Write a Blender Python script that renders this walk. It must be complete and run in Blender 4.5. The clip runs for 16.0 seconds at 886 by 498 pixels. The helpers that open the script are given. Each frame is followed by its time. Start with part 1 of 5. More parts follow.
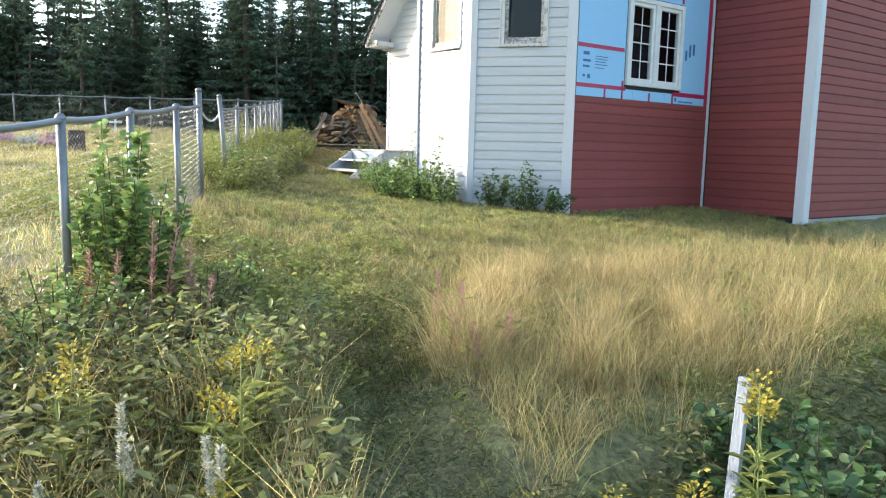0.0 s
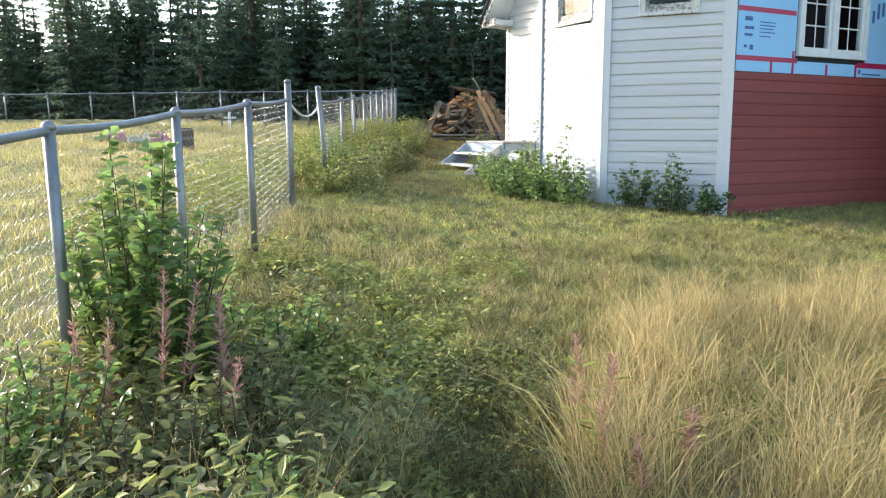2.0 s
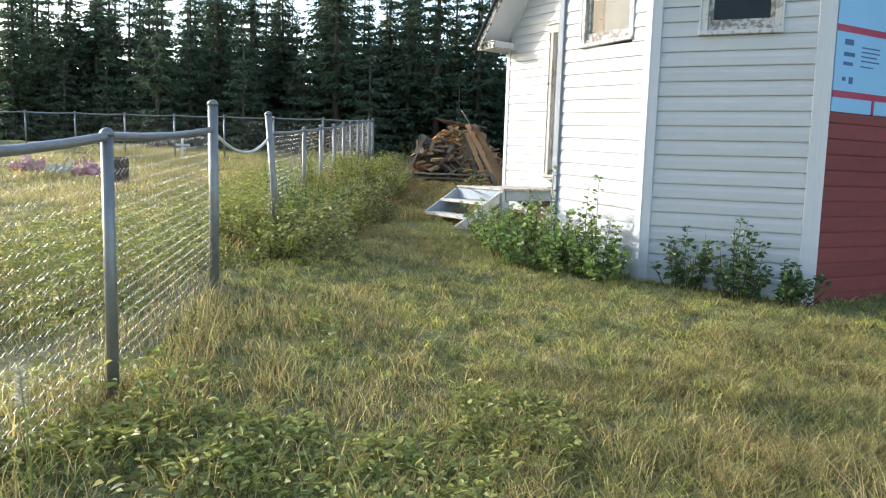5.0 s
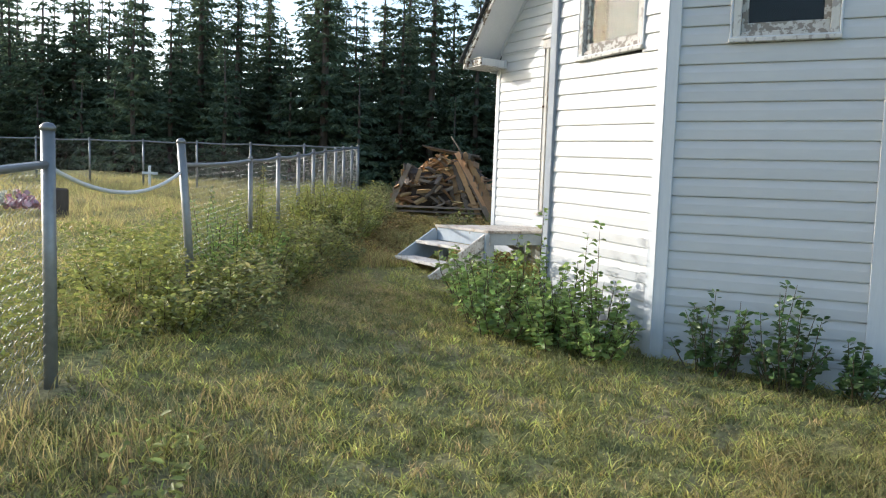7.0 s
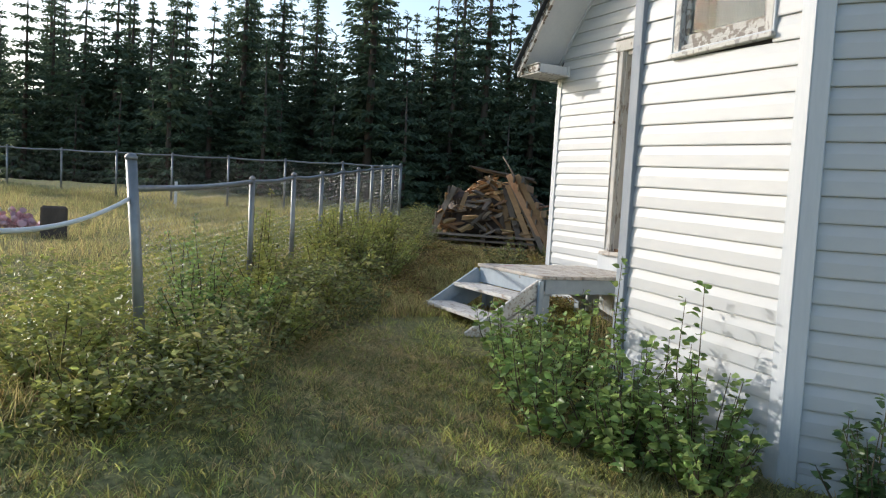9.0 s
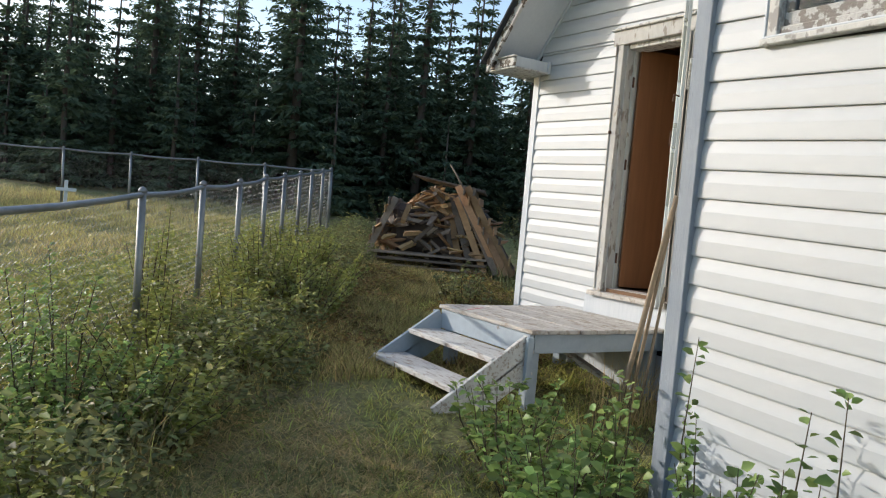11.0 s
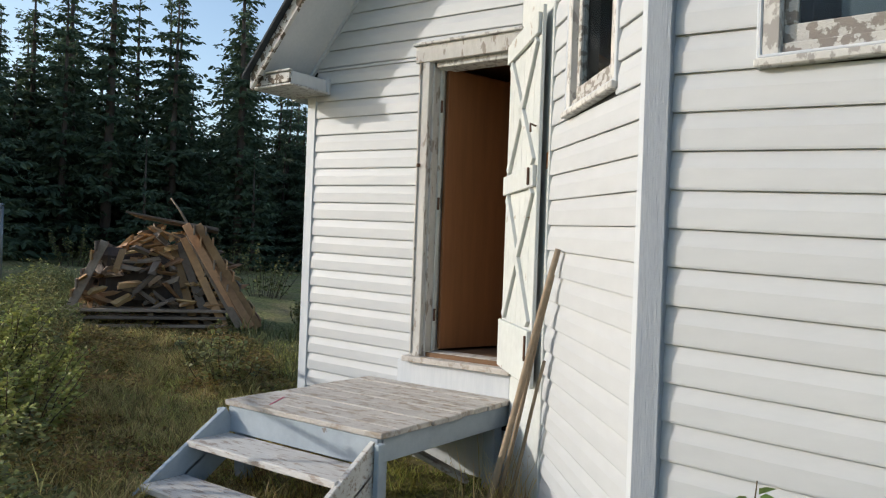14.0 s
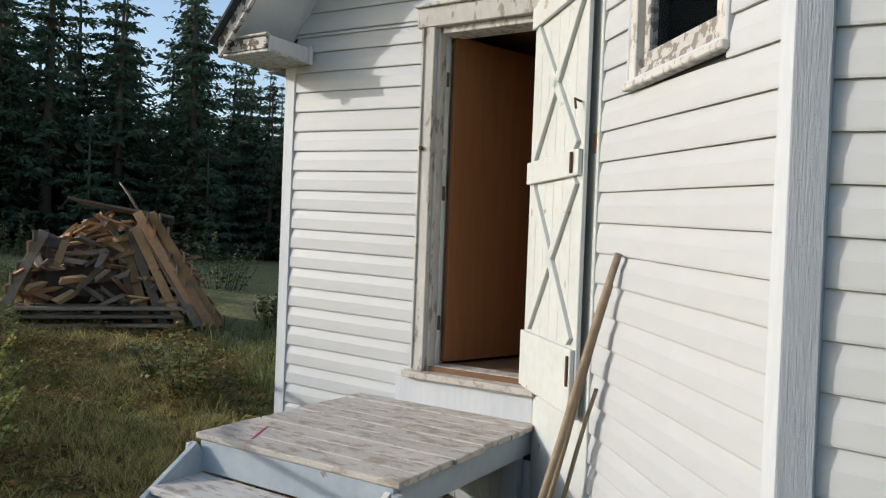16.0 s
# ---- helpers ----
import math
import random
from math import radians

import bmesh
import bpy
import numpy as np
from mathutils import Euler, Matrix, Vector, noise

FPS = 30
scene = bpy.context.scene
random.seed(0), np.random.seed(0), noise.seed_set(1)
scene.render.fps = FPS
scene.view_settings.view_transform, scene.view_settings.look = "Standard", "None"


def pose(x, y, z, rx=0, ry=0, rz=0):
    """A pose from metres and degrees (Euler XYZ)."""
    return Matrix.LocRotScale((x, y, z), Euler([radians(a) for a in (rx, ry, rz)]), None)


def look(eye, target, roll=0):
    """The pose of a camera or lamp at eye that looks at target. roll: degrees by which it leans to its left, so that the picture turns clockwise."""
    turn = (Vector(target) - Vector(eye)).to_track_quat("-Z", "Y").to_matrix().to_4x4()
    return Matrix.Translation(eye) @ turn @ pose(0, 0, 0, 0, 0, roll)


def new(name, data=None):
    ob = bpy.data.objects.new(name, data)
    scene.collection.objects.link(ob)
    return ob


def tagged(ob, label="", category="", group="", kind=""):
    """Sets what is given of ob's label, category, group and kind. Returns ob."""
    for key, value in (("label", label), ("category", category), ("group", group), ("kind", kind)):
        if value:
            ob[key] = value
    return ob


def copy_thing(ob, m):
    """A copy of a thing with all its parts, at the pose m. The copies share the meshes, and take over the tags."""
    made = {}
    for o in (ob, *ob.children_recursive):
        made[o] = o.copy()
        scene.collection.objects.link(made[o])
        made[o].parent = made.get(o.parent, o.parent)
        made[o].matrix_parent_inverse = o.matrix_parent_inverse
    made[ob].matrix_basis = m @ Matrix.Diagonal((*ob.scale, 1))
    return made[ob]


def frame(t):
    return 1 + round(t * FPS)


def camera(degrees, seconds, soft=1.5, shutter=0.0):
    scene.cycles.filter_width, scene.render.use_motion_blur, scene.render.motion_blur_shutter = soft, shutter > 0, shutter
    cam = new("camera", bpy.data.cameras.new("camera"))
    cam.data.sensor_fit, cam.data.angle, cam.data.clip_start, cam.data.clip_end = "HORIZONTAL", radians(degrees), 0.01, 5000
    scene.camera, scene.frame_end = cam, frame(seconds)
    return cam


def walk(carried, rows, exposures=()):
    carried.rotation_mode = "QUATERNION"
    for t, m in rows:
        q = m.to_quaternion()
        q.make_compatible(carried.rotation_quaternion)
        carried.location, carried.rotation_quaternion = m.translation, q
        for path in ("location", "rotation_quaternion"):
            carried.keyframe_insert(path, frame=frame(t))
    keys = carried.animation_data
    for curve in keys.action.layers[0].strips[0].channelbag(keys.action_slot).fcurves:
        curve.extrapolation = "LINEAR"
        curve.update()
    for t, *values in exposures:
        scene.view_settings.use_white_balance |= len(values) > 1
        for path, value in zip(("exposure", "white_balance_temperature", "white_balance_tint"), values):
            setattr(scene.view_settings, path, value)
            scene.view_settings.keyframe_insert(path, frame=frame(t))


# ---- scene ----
cam = camera(59.7, 16.0, soft=1.15)
PATH = [
    (0, (-0.027, 0.080, 1.522), (1.164, 1.667, 1.268), 1.47),
    (0.5, (0.274, 0.293, 1.529), (1.315, 1.973, 1.223), 1.08),
    (1, (0.468, 0.698, 1.501), (1.444, 2.412, 1.172), 0.47),
    (1.5, (0.690, 1.095, 1.554), (1.630, 2.830, 1.231), 0.13),
    (2, (0.862, 1.412, 1.626), (1.785, 3.161, 1.331), -0.04),
    (2.5, (1.036, 1.819, 1.668), (1.950, 3.579, 1.404), 0.07),
    (3, (1.207, 2.165, 1.687), (2.125, 3.926, 1.446), 0.37),
    (3.5, (1.418, 2.577, 1.736), (2.350, 4.332, 1.508), 0.74),
    (4, (1.546, 3.044, 1.765), (2.496, 4.789, 1.541), 1.13),
    (6.3, (2.776, 4.606, 1.802), (3.787, 6.321, 1.607), 2.32),
    (6.5, (2.896, 4.740, 1.859), (3.901, 6.459, 1.675), 2.25),
    (7, (3.165, 5.122, 1.929), (4.137, 6.864, 1.779), 2.15),
    (7.5, (3.390, 5.413, 2.003), (4.314, 7.183, 1.885), 2.17),
    (8, (3.679, 5.805, 2.020), (4.559, 7.598, 1.921), 2.34),
    (8.5, (3.908, 6.250, 1.992), (4.762, 8.056, 1.895), 2.83),
    (9, (4.088, 6.630, 2.065), (4.939, 8.437, 1.956), 3.49),
    (11.5, (4.609, 8.751, 2.299), (5.737, 10.401, 2.224), 5.09),
    (12, (4.634, 9.123, 2.362), (5.878, 10.688, 2.304), 4.83),
    (12.5, (4.773, 9.401, 2.358), (6.136, 10.865, 2.326), 4.17),
    (13, (4.887, 9.666, 2.399), (6.362, 11.017, 2.391), 3.25),
    (13.5, (4.845, 9.824, 2.433), (6.407, 11.073, 2.438), 2.52),
    (14, (4.803, 9.919, 2.443), (6.419, 11.098, 2.453), 2.14),
    (14.5, (4.882, 10.036, 2.428), (6.524, 11.178, 2.431), 2.08),
    (15, (5.034, 10.204, 2.459), (6.687, 11.330, 2.451), 2.24),
    (15.5, (5.157, 10.361, 2.487), (6.822, 11.468, 2.467), 2.29),
    (16, (5.246, 10.662, 2.516), (6.933, 11.736, 2.489), 2.23),
]
EXPOSURES = [(0.0, 1.95), (2.5, 1.85), (4.0, 1.65), (7.0, 1.27), (8.0, 1.0), (9.0, 0.88), (11.5, 0.78), (16.0, 0.57)]
walk(cam, [(t, look(eye, target, roll)) for t, eye, target, roll in PATH], EXPOSURES)

# ---- light ----
SUN_AZ, SUN_EL = radians(35.0), radians(18.3)      # azimuth from +y towards -x
SUN_DIR = Vector((-math.sin(SUN_AZ) * math.cos(SUN_EL), math.cos(SUN_AZ) * math.cos(SUN_EL), math.sin(SUN_EL)))
world = bpy.data.worlds.new("sky")
scene.world = world
world.use_nodes = True
wn = world.node_tree.nodes
sky = wn.new("ShaderNodeTexSky")
sky.sky_type = "NISHITA"
sky.sun_disc = False
sky.sun_elevation = SUN_EL
sky.sun_rotation = -SUN_AZ
sky.dust_density = 1.5
sky.ozone_density = 1.5
wn["Background"].inputs["Strength"].default_value = 0.15
world.node_tree.links.new(sky.outputs[0], wn["Background"].inputs["Color"])
sun_data = bpy.data.lights.new("sun", "SUN")
sun_data.energy, sun_data.angle, sun_data.color = 1.85, radians(0.55), (1.0, 0.955, 0.89)
sun = new("sun", sun_data)
sun.matrix_world = look(SUN_DIR * 60, (0, 0, 0))


# ---- materials ----
def mat(name, base, dark=None, rough=0.7, scale=8.0, bump=0.15, detail=6.0, metal=0.0, stretch=(1, 1, 1), spots=None, spot_scale=3.0,
        spot_at=0.6, spot_w=0.04, island=0.0, objrand=0.0, spec=0.4, trans=0.0, hue=0.0):
    m = bpy.data.materials.new(name)
    m.use_nodes = True
    nt = m.node_tree
    n, l = nt.nodes, nt.links
    b = n["Principled BSDF"]
    b.inputs["Roughness"].default_value = rough
    b.inputs["Metallic"].default_value = metal
    b.inputs["Specular IOR Level"].default_value = spec
    tc = n.new("ShaderNodeTexCoord")
    mp = n.new("ShaderNodeMapping")
    mp.inputs["Scale"].default_value = stretch
    l.new(tc.outputs["Object"], mp.inputs["Vector"])
    fine = n.new("ShaderNodeTexNoise")
    fine.inputs["Scale"].default_value, fine.inputs["Detail"].default_value, fine.inputs["Roughness"].default_value = scale, detail, 0.65
    l.new(mp.outputs[0], fine.inputs["Vector"])
    big = n.new("ShaderNodeTexNoise")
    big.inputs["Scale"].default_value, big.inputs["Detail"].default_value = scale * 0.13, 3.0
    l.new(mp.outputs[0], big.inputs["Vector"])
    add = n.new("ShaderNodeMath")
    add.operation = "MULTIPLY_ADD"
    add.inputs[1].default_value, = (0.6,)
    l.new(fine.outputs[0], add.inputs[0])
    half = n.new("ShaderNodeMath")
    half.operation = "MULTIPLY"
    half.inputs[1].default_value = 0.4
    l.new(big.outputs[0], half.inputs[0])
    l.new(half.outputs[0], add.inputs[2])
    ramp = n.new("ShaderNodeMapRange")
    ramp.inputs["From Min"].default_value, ramp.inputs["From Max"].default_value = 0.32, 0.68
    l.new(add.outputs[0], ramp.inputs["Value"])
    mix = n.new("ShaderNodeMix")
    mix.data_type = "RGBA"
    dark = dark or tuple(c * 0.75 for c in base)
    mix.inputs["A"].default_value, mix.inputs["B"].default_value = (*dark, 1), (*base, 1)
    l.new(ramp.outputs[0], mix.inputs["Factor"])
    out = mix.outputs["Result"]
    if spots:
        sp = n.new("ShaderNodeTexNoise")
        sp.inputs["Scale"].default_value, sp.inputs["Detail"].default_value, sp.inputs["Roughness"].default_value = spot_scale, 7.0, 0.6
        l.new(mp.outputs[0], sp.inputs["Vector"])
        st = n.new("ShaderNodeMapRange")
        st.inputs["From Min"].default_value, st.inputs["From Max"].default_value = spot_at, spot_at + spot_w
        l.new(sp.outputs[0], st.inputs["Value"])
        mx = n.new("ShaderNodeMix")
        mx.data_type = "RGBA"
        mx.inputs["B"].default_value = (*spots, 1)
        l.new(out, mx.inputs["A"])
        l.new(st.outputs[0], mx.inputs["Factor"])
        out = mx.outputs["Result"]
    if island or objrand:
        hs = n.new("ShaderNodeHueSaturation")
        if island:
            src = n.new("ShaderNodeNewGeometry").outputs["Random Per Island"]
            amount = island
        else:
            src = n.new("ShaderNodeObjectInfo").outputs["Random"]
            amount = objrand
        mr = n.new("ShaderNodeMapRange")
        mr.inputs["To Min"].default_value, mr.inputs["To Max"].default_value = 1 - amount, 1 + amount
        l.new(src, mr.inputs["Value"])
        l.new(mr.outputs[0], hs.inputs["Value"])
        if hue:
            mh = n.new("ShaderNodeMapRange")
            mh.inputs["To Min"].default_value, mh.inputs["To Max"].default_value = 0.5 - hue, 0.5 + hue
            wob = n.new("ShaderNodeMath")
            wob.operation = "FRACT"
            mul = n.new("ShaderNodeMath")
            mul.operation = "MULTIPLY"
            mul.inputs[1].default_value = 7.31
            l.new(src, mul.inputs[0])
            l.new(mul.outputs[0], wob.inputs[0])
            l.new(wob.outputs[0], mh.inputs["Value"])
            l.new(mh.outputs[0], hs.inputs["Hue"])
        l.new(out, hs.inputs["Color"])
        out = hs.outputs[0]
    l.new(out, b.inputs["Base Color"])
    if bump:
        bp = n.new("ShaderNodeBump")
        bp.inputs["Strength"].default_value, bp.inputs["Distance"].default_value = bump, 0.01
        l.new(fine.outputs[0], bp.inputs["Height"])
        l.new(bp.outputs[0], b.inputs["Normal"])
    if trans:
        tr = n.new("ShaderNodeBsdfTranslucent")
        l.new(out, tr.inputs["Color"])
        ms = n.new("ShaderNodeMixShader")
        ms.inputs[0].default_value = trans
        l.new(b.outputs[0], ms.inputs[1])
        l.new(tr.outputs[0], ms.inputs[2])
        l.new(ms.outputs[0], n["Material Output"].inputs["Surface"])
    return m


VINYL = mat("white_siding", (0.495, 0.51, 0.52), (0.45, 0.465, 0.475), 0.5, 5, 0.03, objrand=0.03, stretch=(1, 1, 3))
RED = mat("red_siding", (0.24, 0.053, 0.046), (0.18, 0.04, 0.035), 0.7, 14, 0.25, objrand=0.1, stretch=(1, 1, 4))
TRIM = mat("white_trim", (0.57, 0.59, 0.61), (0.48, 0.51, 0.54), 0.55, 9, 0.12, stretch=(6, 6, 0.6))
PEEL = mat("peeling_white_paint", (0.6, 0.59, 0.56), (0.48, 0.47, 0.44), 0.75, 34, 0.6, spots=(0.33, 0.31, 0.29), spot_scale=21, spot_at=0.53, spot_w=0.05, stretch=(1, 1, 0.6))
PEELDOOR = mat("old_white_paint", (0.56, 0.58, 0.56), (0.47, 0.49, 0.47), 0.7, 18, 0.2, spots=(0.33, 0.29, 0.24), spot_scale=9, spot_at=0.66, spot_w=0.02)
DECK = mat("worn_painted_boards", (0.55, 0.52, 0.48), (0.4, 0.36, 0.32), 0.85, 30, 0.6, stretch=(2.2, 1, 2.2), spots=(0.32, 0.27, 0.22), spot_scale=9,
           spot_at=0.5, spot_w=0.12, objrand=0.06)
GREYTRIM = mat("grey_grained_trim", (0.34, 0.37, 0.41), (0.24, 0.27, 0.31), 0.65, 40, 0.7, stretch=(5, 5, 0.25))
CASE = mat("weathered_door_casing", (0.54, 0.53, 0.5), (0.41, 0.39, 0.36), 0.8, 30, 0.6, stretch=(1, 1, 0.35), spots=(0.27, 0.235, 0.2), spot_scale=13, spot_at=0.555, spot_w=0.04)
WORN = mat("bare_flaking_sash", (0.56, 0.55, 0.52), (0.42, 0.41, 0.39), 0.85, 45, 0.9, spots=(0.24, 0.215, 0.19), spot_scale=19, spot_at=0.49, spot_w=0.03)
FLAKED = mat("flaking_fascia_paint", (0.62, 0.61, 0.58), (0.5, 0.48, 0.45), 0.8, 40, 0.7, spots=(0.13, 0.1, 0.075), spot_scale=16, spot_at=0.49, spot_w=0.02)
STEP = mat("worn_white_tread", (0.66, 0.64, 0.6), (0.5, 0.47, 0.43), 0.8, 18, 0.4, stretch=(5, 1, 5), spots=(0.34, 0.28, 0.23), spot_scale=9, spot_at=0.52, spot_w=0.1)
BLUEGREY = mat("faded_blue_grey_paint", (0.37, 0.42, 0.46), (0.28, 0.32, 0.36), 0.75, 12, 0.25, spots=(0.22, 0.2, 0.18), spot_scale=6, spot_at=0.68, spot_w=0.02)
BROWN = mat("brown_plywood", (0.24, 0.1, 0.038), (0.17, 0.07, 0.027), 0.5, 3, 0.05, stretch=(9, 9, 0.7))
ROOM = mat("dark_panel", (0.2, 0.11, 0.055), (0.15, 0.08, 0.04), 0.8, 4, 0.1)
WOODGREY = mat("weathered_wood", (0.36, 0.28, 0.21), (0.2, 0.15, 0.11), 0.85, 20, 0.5, stretch=(1, 1, 1), objrand=0.35)
WOODTAN = mat("split_wood", (0.62, 0.38, 0.19), (0.4, 0.24, 0.12), 0.85, 16, 0.5, objrand=0.4, hue=0.015)
STICK = mat("grey_brown_pole", (0.34, 0.26, 0.18), (0.2, 0.15, 0.1), 0.85, 20, 0.5)
GALV = mat("galvanised_steel", (0.3, 0.31, 0.31), (0.2, 0.2, 0.2), 0.45, 12, 0.1, metal=0.6, spots=(0.24, 0.19, 0.15), spot_scale=7, spot_at=0.68)
RUST = mat("rusty_iron", (0.12, 0.06, 0.035), (0.06, 0.035, 0.025), 0.9, 30, 0.4)
RUSTMARK = mat("orange_rust", (0.4, 0.17, 0.05), (0.25, 0.1, 0.04), 0.9, 30, 0.3)
CONCRETE = mat("concrete", (0.36, 0.35, 0.33), (0.26, 0.25, 0.23), 0.9, 15, 0.4)
SHINGLE = mat("dark_shingle", (0.045, 0.05, 0.055), (0.025, 0.03, 0.035), 0.9, 40, 0.5, objrand=0.2)
FOAM = mat("blue_foam_board", (0.30, 0.55, 0.78), (0.27, 0.51, 0.74), 0.6, 4, 0.03)
TAPE = mat("red_tape", (0.42, 0.02, 0.08), (0.36, 0.015, 0.06), 0.4, 10, 0.02)
PRINT = mat("dark_print", (0.06, 0.14, 0.3), (0.05, 0.11, 0.24), 0.6, 10, 0)
# grey-blue of the sky's reflection in the pane, put into a sheet
SKYSHEET = mat("reflected_sky_grey", (0.085, 0.105, 0.115), (0.075, 0.095, 0.105), 0.8, 2, 0.02)
# near-black: darkness of unlit rooms put into the colour; also the wall cores
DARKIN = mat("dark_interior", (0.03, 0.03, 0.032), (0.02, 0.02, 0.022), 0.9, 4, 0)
BARK = mat("spruce_bark", (0.13, 0.1, 0.08), (0.08, 0.06, 0.05), 0.9, 18, 0.6, stretch=(1, 1, 0.3))
NEEDLE = mat("spruce_needles", (0.13, 0.175, 0.1), (0.08, 0.12, 0.075), 0.7, 3, 0, island=0.35, trans=0.35, hue=0.02)
TWIG = mat("twig", (0.12, 0.09, 0.05), (0.08, 0.06, 0.04), 0.9, 10, 0)
LEAF = mat("green_leaf", (0.27, 0.36, 0.11), (0.18, 0.27, 0.085), 0.35, 5, 0, island=0.45, trans=0.5, hue=0.02)
# darker copy of LEAF; on the southwest wall's shrubs it stands in for shade
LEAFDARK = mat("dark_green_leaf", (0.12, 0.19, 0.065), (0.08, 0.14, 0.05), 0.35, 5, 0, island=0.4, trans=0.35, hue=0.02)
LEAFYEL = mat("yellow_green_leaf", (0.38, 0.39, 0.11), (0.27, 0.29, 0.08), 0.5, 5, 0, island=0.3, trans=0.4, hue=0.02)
LAWN = mat("lawn_blades", (0.6, 0.55, 0.17), (0.36, 0.39, 0.11), 0.55, 0.9, 0, island=0.5, trans=0.55, hue=0.035)
STRAW = mat("dry_grass", (0.66, 0.5, 0.24), (0.44, 0.35, 0.15), 0.6, 0.9, 0, island=0.4, trans=0.45, hue=0.02)
MIXGRASS = mat("mixed_grass", (0.6, 0.46, 0.2), (0.25, 0.25, 0.09), 0.6, 2.6, 0, island=0.65, trans=0.5, hue=0.03)
FIELD = mat("field_grass", (0.62, 0.5, 0.22), (0.4, 0.37, 0.13), 0.6, 0.5, 0, island=0.4, trans=0.5, hue=0.03)
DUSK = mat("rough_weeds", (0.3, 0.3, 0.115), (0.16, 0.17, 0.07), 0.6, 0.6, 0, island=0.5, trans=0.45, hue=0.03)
GOLD = mat("yellow_flower", (0.6, 0.46, 0.06), (0.45, 0.36, 0.06), 0.6, 10, 0, island=0.25, trans=0.3)
FIRE = mat("red_seed_stalk", (0.66, 0.38, 0.32), (0.5, 0.25, 0.21), 0.7, 10, 0, island=0.35, trans=0.3)
PLUME = mat("pale_plume", (0.74, 0.71, 0.58), (0.6, 0.57, 0.45), 0.8, 20, 0.1, island=0.2, trans=0.3)
PINK = mat("pink_petals", (0.75, 0.48, 0.5), (0.6, 0.34, 0.38), 0.7, 10, 0, island=0.3, trans=0.2)
WHITEF = mat("white_paint_bright", (0.75, 0.75, 0.73), (0.6, 0.6, 0.58), 0.7, 10, 0.05)


RUSSET = mat("russet_weeds", (0.38, 0.25, 0.09), (0.22, 0.2, 0.07), 0.6, 1.2, 0, island=0.55, trans=0.45, hue=0.03)


def ground_mat():
    m = bpy.data.materials.new("turf_soil")
    m.use_nodes = True
    nt = m.node_tree
    n, l = nt.nodes, nt.links
    b = n["Principled BSDF"]
    b.inputs["Roughness"].default_value = 0.95
    b.inputs["Specular IOR Level"].default_value = 0.1
    tc = n.new("ShaderNodeTexCoord")
    def noise_tex(scale, detail):
        t = n.new("ShaderNodeTexNoise")
        t.inputs["Scale"].default_value, t.inputs["Detail"].default_value = scale, detail
        l.new(tc.outputs["Object"], t.inputs["Vector"])
        return t.outputs[0]
    def step(src, a, c):
        r = n.new("ShaderNodeMapRange")
        r.inputs["From Min"].default_value, r.inputs["From Max"].default_value = a, c
        l.new(src, r.inputs["Value"])
        return r.outputs[0]
    def blend(f, a, c):
        x = n.new("ShaderNodeMix")
        x.data_type = "RGBA"
        l.new(f, x.inputs["Factor"])
        for key, v in (("A", a), ("B", c)):
            if isinstance(v, tuple):
                x.inputs[key].default_value = (*v, 1)
            else:
                l.new(v, x.inputs[key])
        return x.outputs["Result"]
    green = blend(step(noise_tex(22, 6), 0.35, 0.65), (0.14, 0.14, 0.06), (0.34, 0.33, 0.13))
    straw = blend(step(noise_tex(40, 6), 0.35, 0.65), (0.18, 0.135, 0.085), (0.44, 0.35, 0.22))
    col = blend(step(noise_tex(1.6, 6), 0.42, 0.85), green, straw)
    l.new(col, b.inputs["Base Color"])
    bp = n.new("ShaderNodeBump")
    bp.inputs["Strength"].default_value, bp.inputs["Distance"].default_value = 0.8, 0.03
    l.new(noise_tex(60, 6), bp.inputs["Height"])
    l.new(bp.outputs[0], b.inputs["Normal"])
    return m


def glass_mat():
    m = bpy.data.materials.new("window_glass")
    m.use_nodes = True
    n, l = m.node_tree.nodes, m.node_tree.links
    gl = n.new("ShaderNodeBsdfGlossy")
    gl.inputs["Roughness"].default_value = 0.02
    tr = n.new("ShaderNodeBsdfTransparent")
    tr.inputs["Color"].default_value = (0.85, 0.9, 0.92, 1)
    fc = n.new("ShaderNodeLayerWeight")
    fc.inputs["Blend"].default_value = 0.25
    fr = n.new("ShaderNodeMath")
    fr.operation = "MULTIPLY_ADD"
    fr.inputs[1].default_value, fr.inputs[2].default_value = 0.05, 0.015
    l.new(fc.outputs["Facing"], fr.inputs[0])
    ms = n.new("ShaderNodeMixShader")
    l.new(fr.outputs[0], ms.inputs[0])
    l.new(tr.outputs[0], ms.inputs[1])
    l.new(gl.outputs[0], ms.inputs[2])
    l.new(ms.outputs[0], n["Material Output"].inputs["Surface"])
    return m


GROUND, GLASS = ground_mat(), glass_mat()


# ---- building helpers ----
def part(name, bm, material, parent=None, label=""):
    me = bpy.data.meshes.new(name)
    bm.to_mesh(me)
    bm.free()
    me.materials.append(material)
    ob = new(name, me)
    if parent:
        ob.parent = parent
    if label:
        ob["label"] = label
    return ob


def thing(name, label, category, group="", kind="", at=(0, 0, 0)):
    e = new(name)
    e.empty_display_size = 0.1
    e.location = at
    return tagged(e, label, category, group, kind)


def shared(name, me, parent, m=None):
    ob = new(name, me)
    ob.parent = parent
    if m is not None:
        ob.matrix_local = m
    return ob


def mesh_of(bm, material, name="piece"):
    me = bpy.data.meshes.new(name)
    bm.to_mesh(me)
    bm.free()
    me.materials.append(material)
    return me


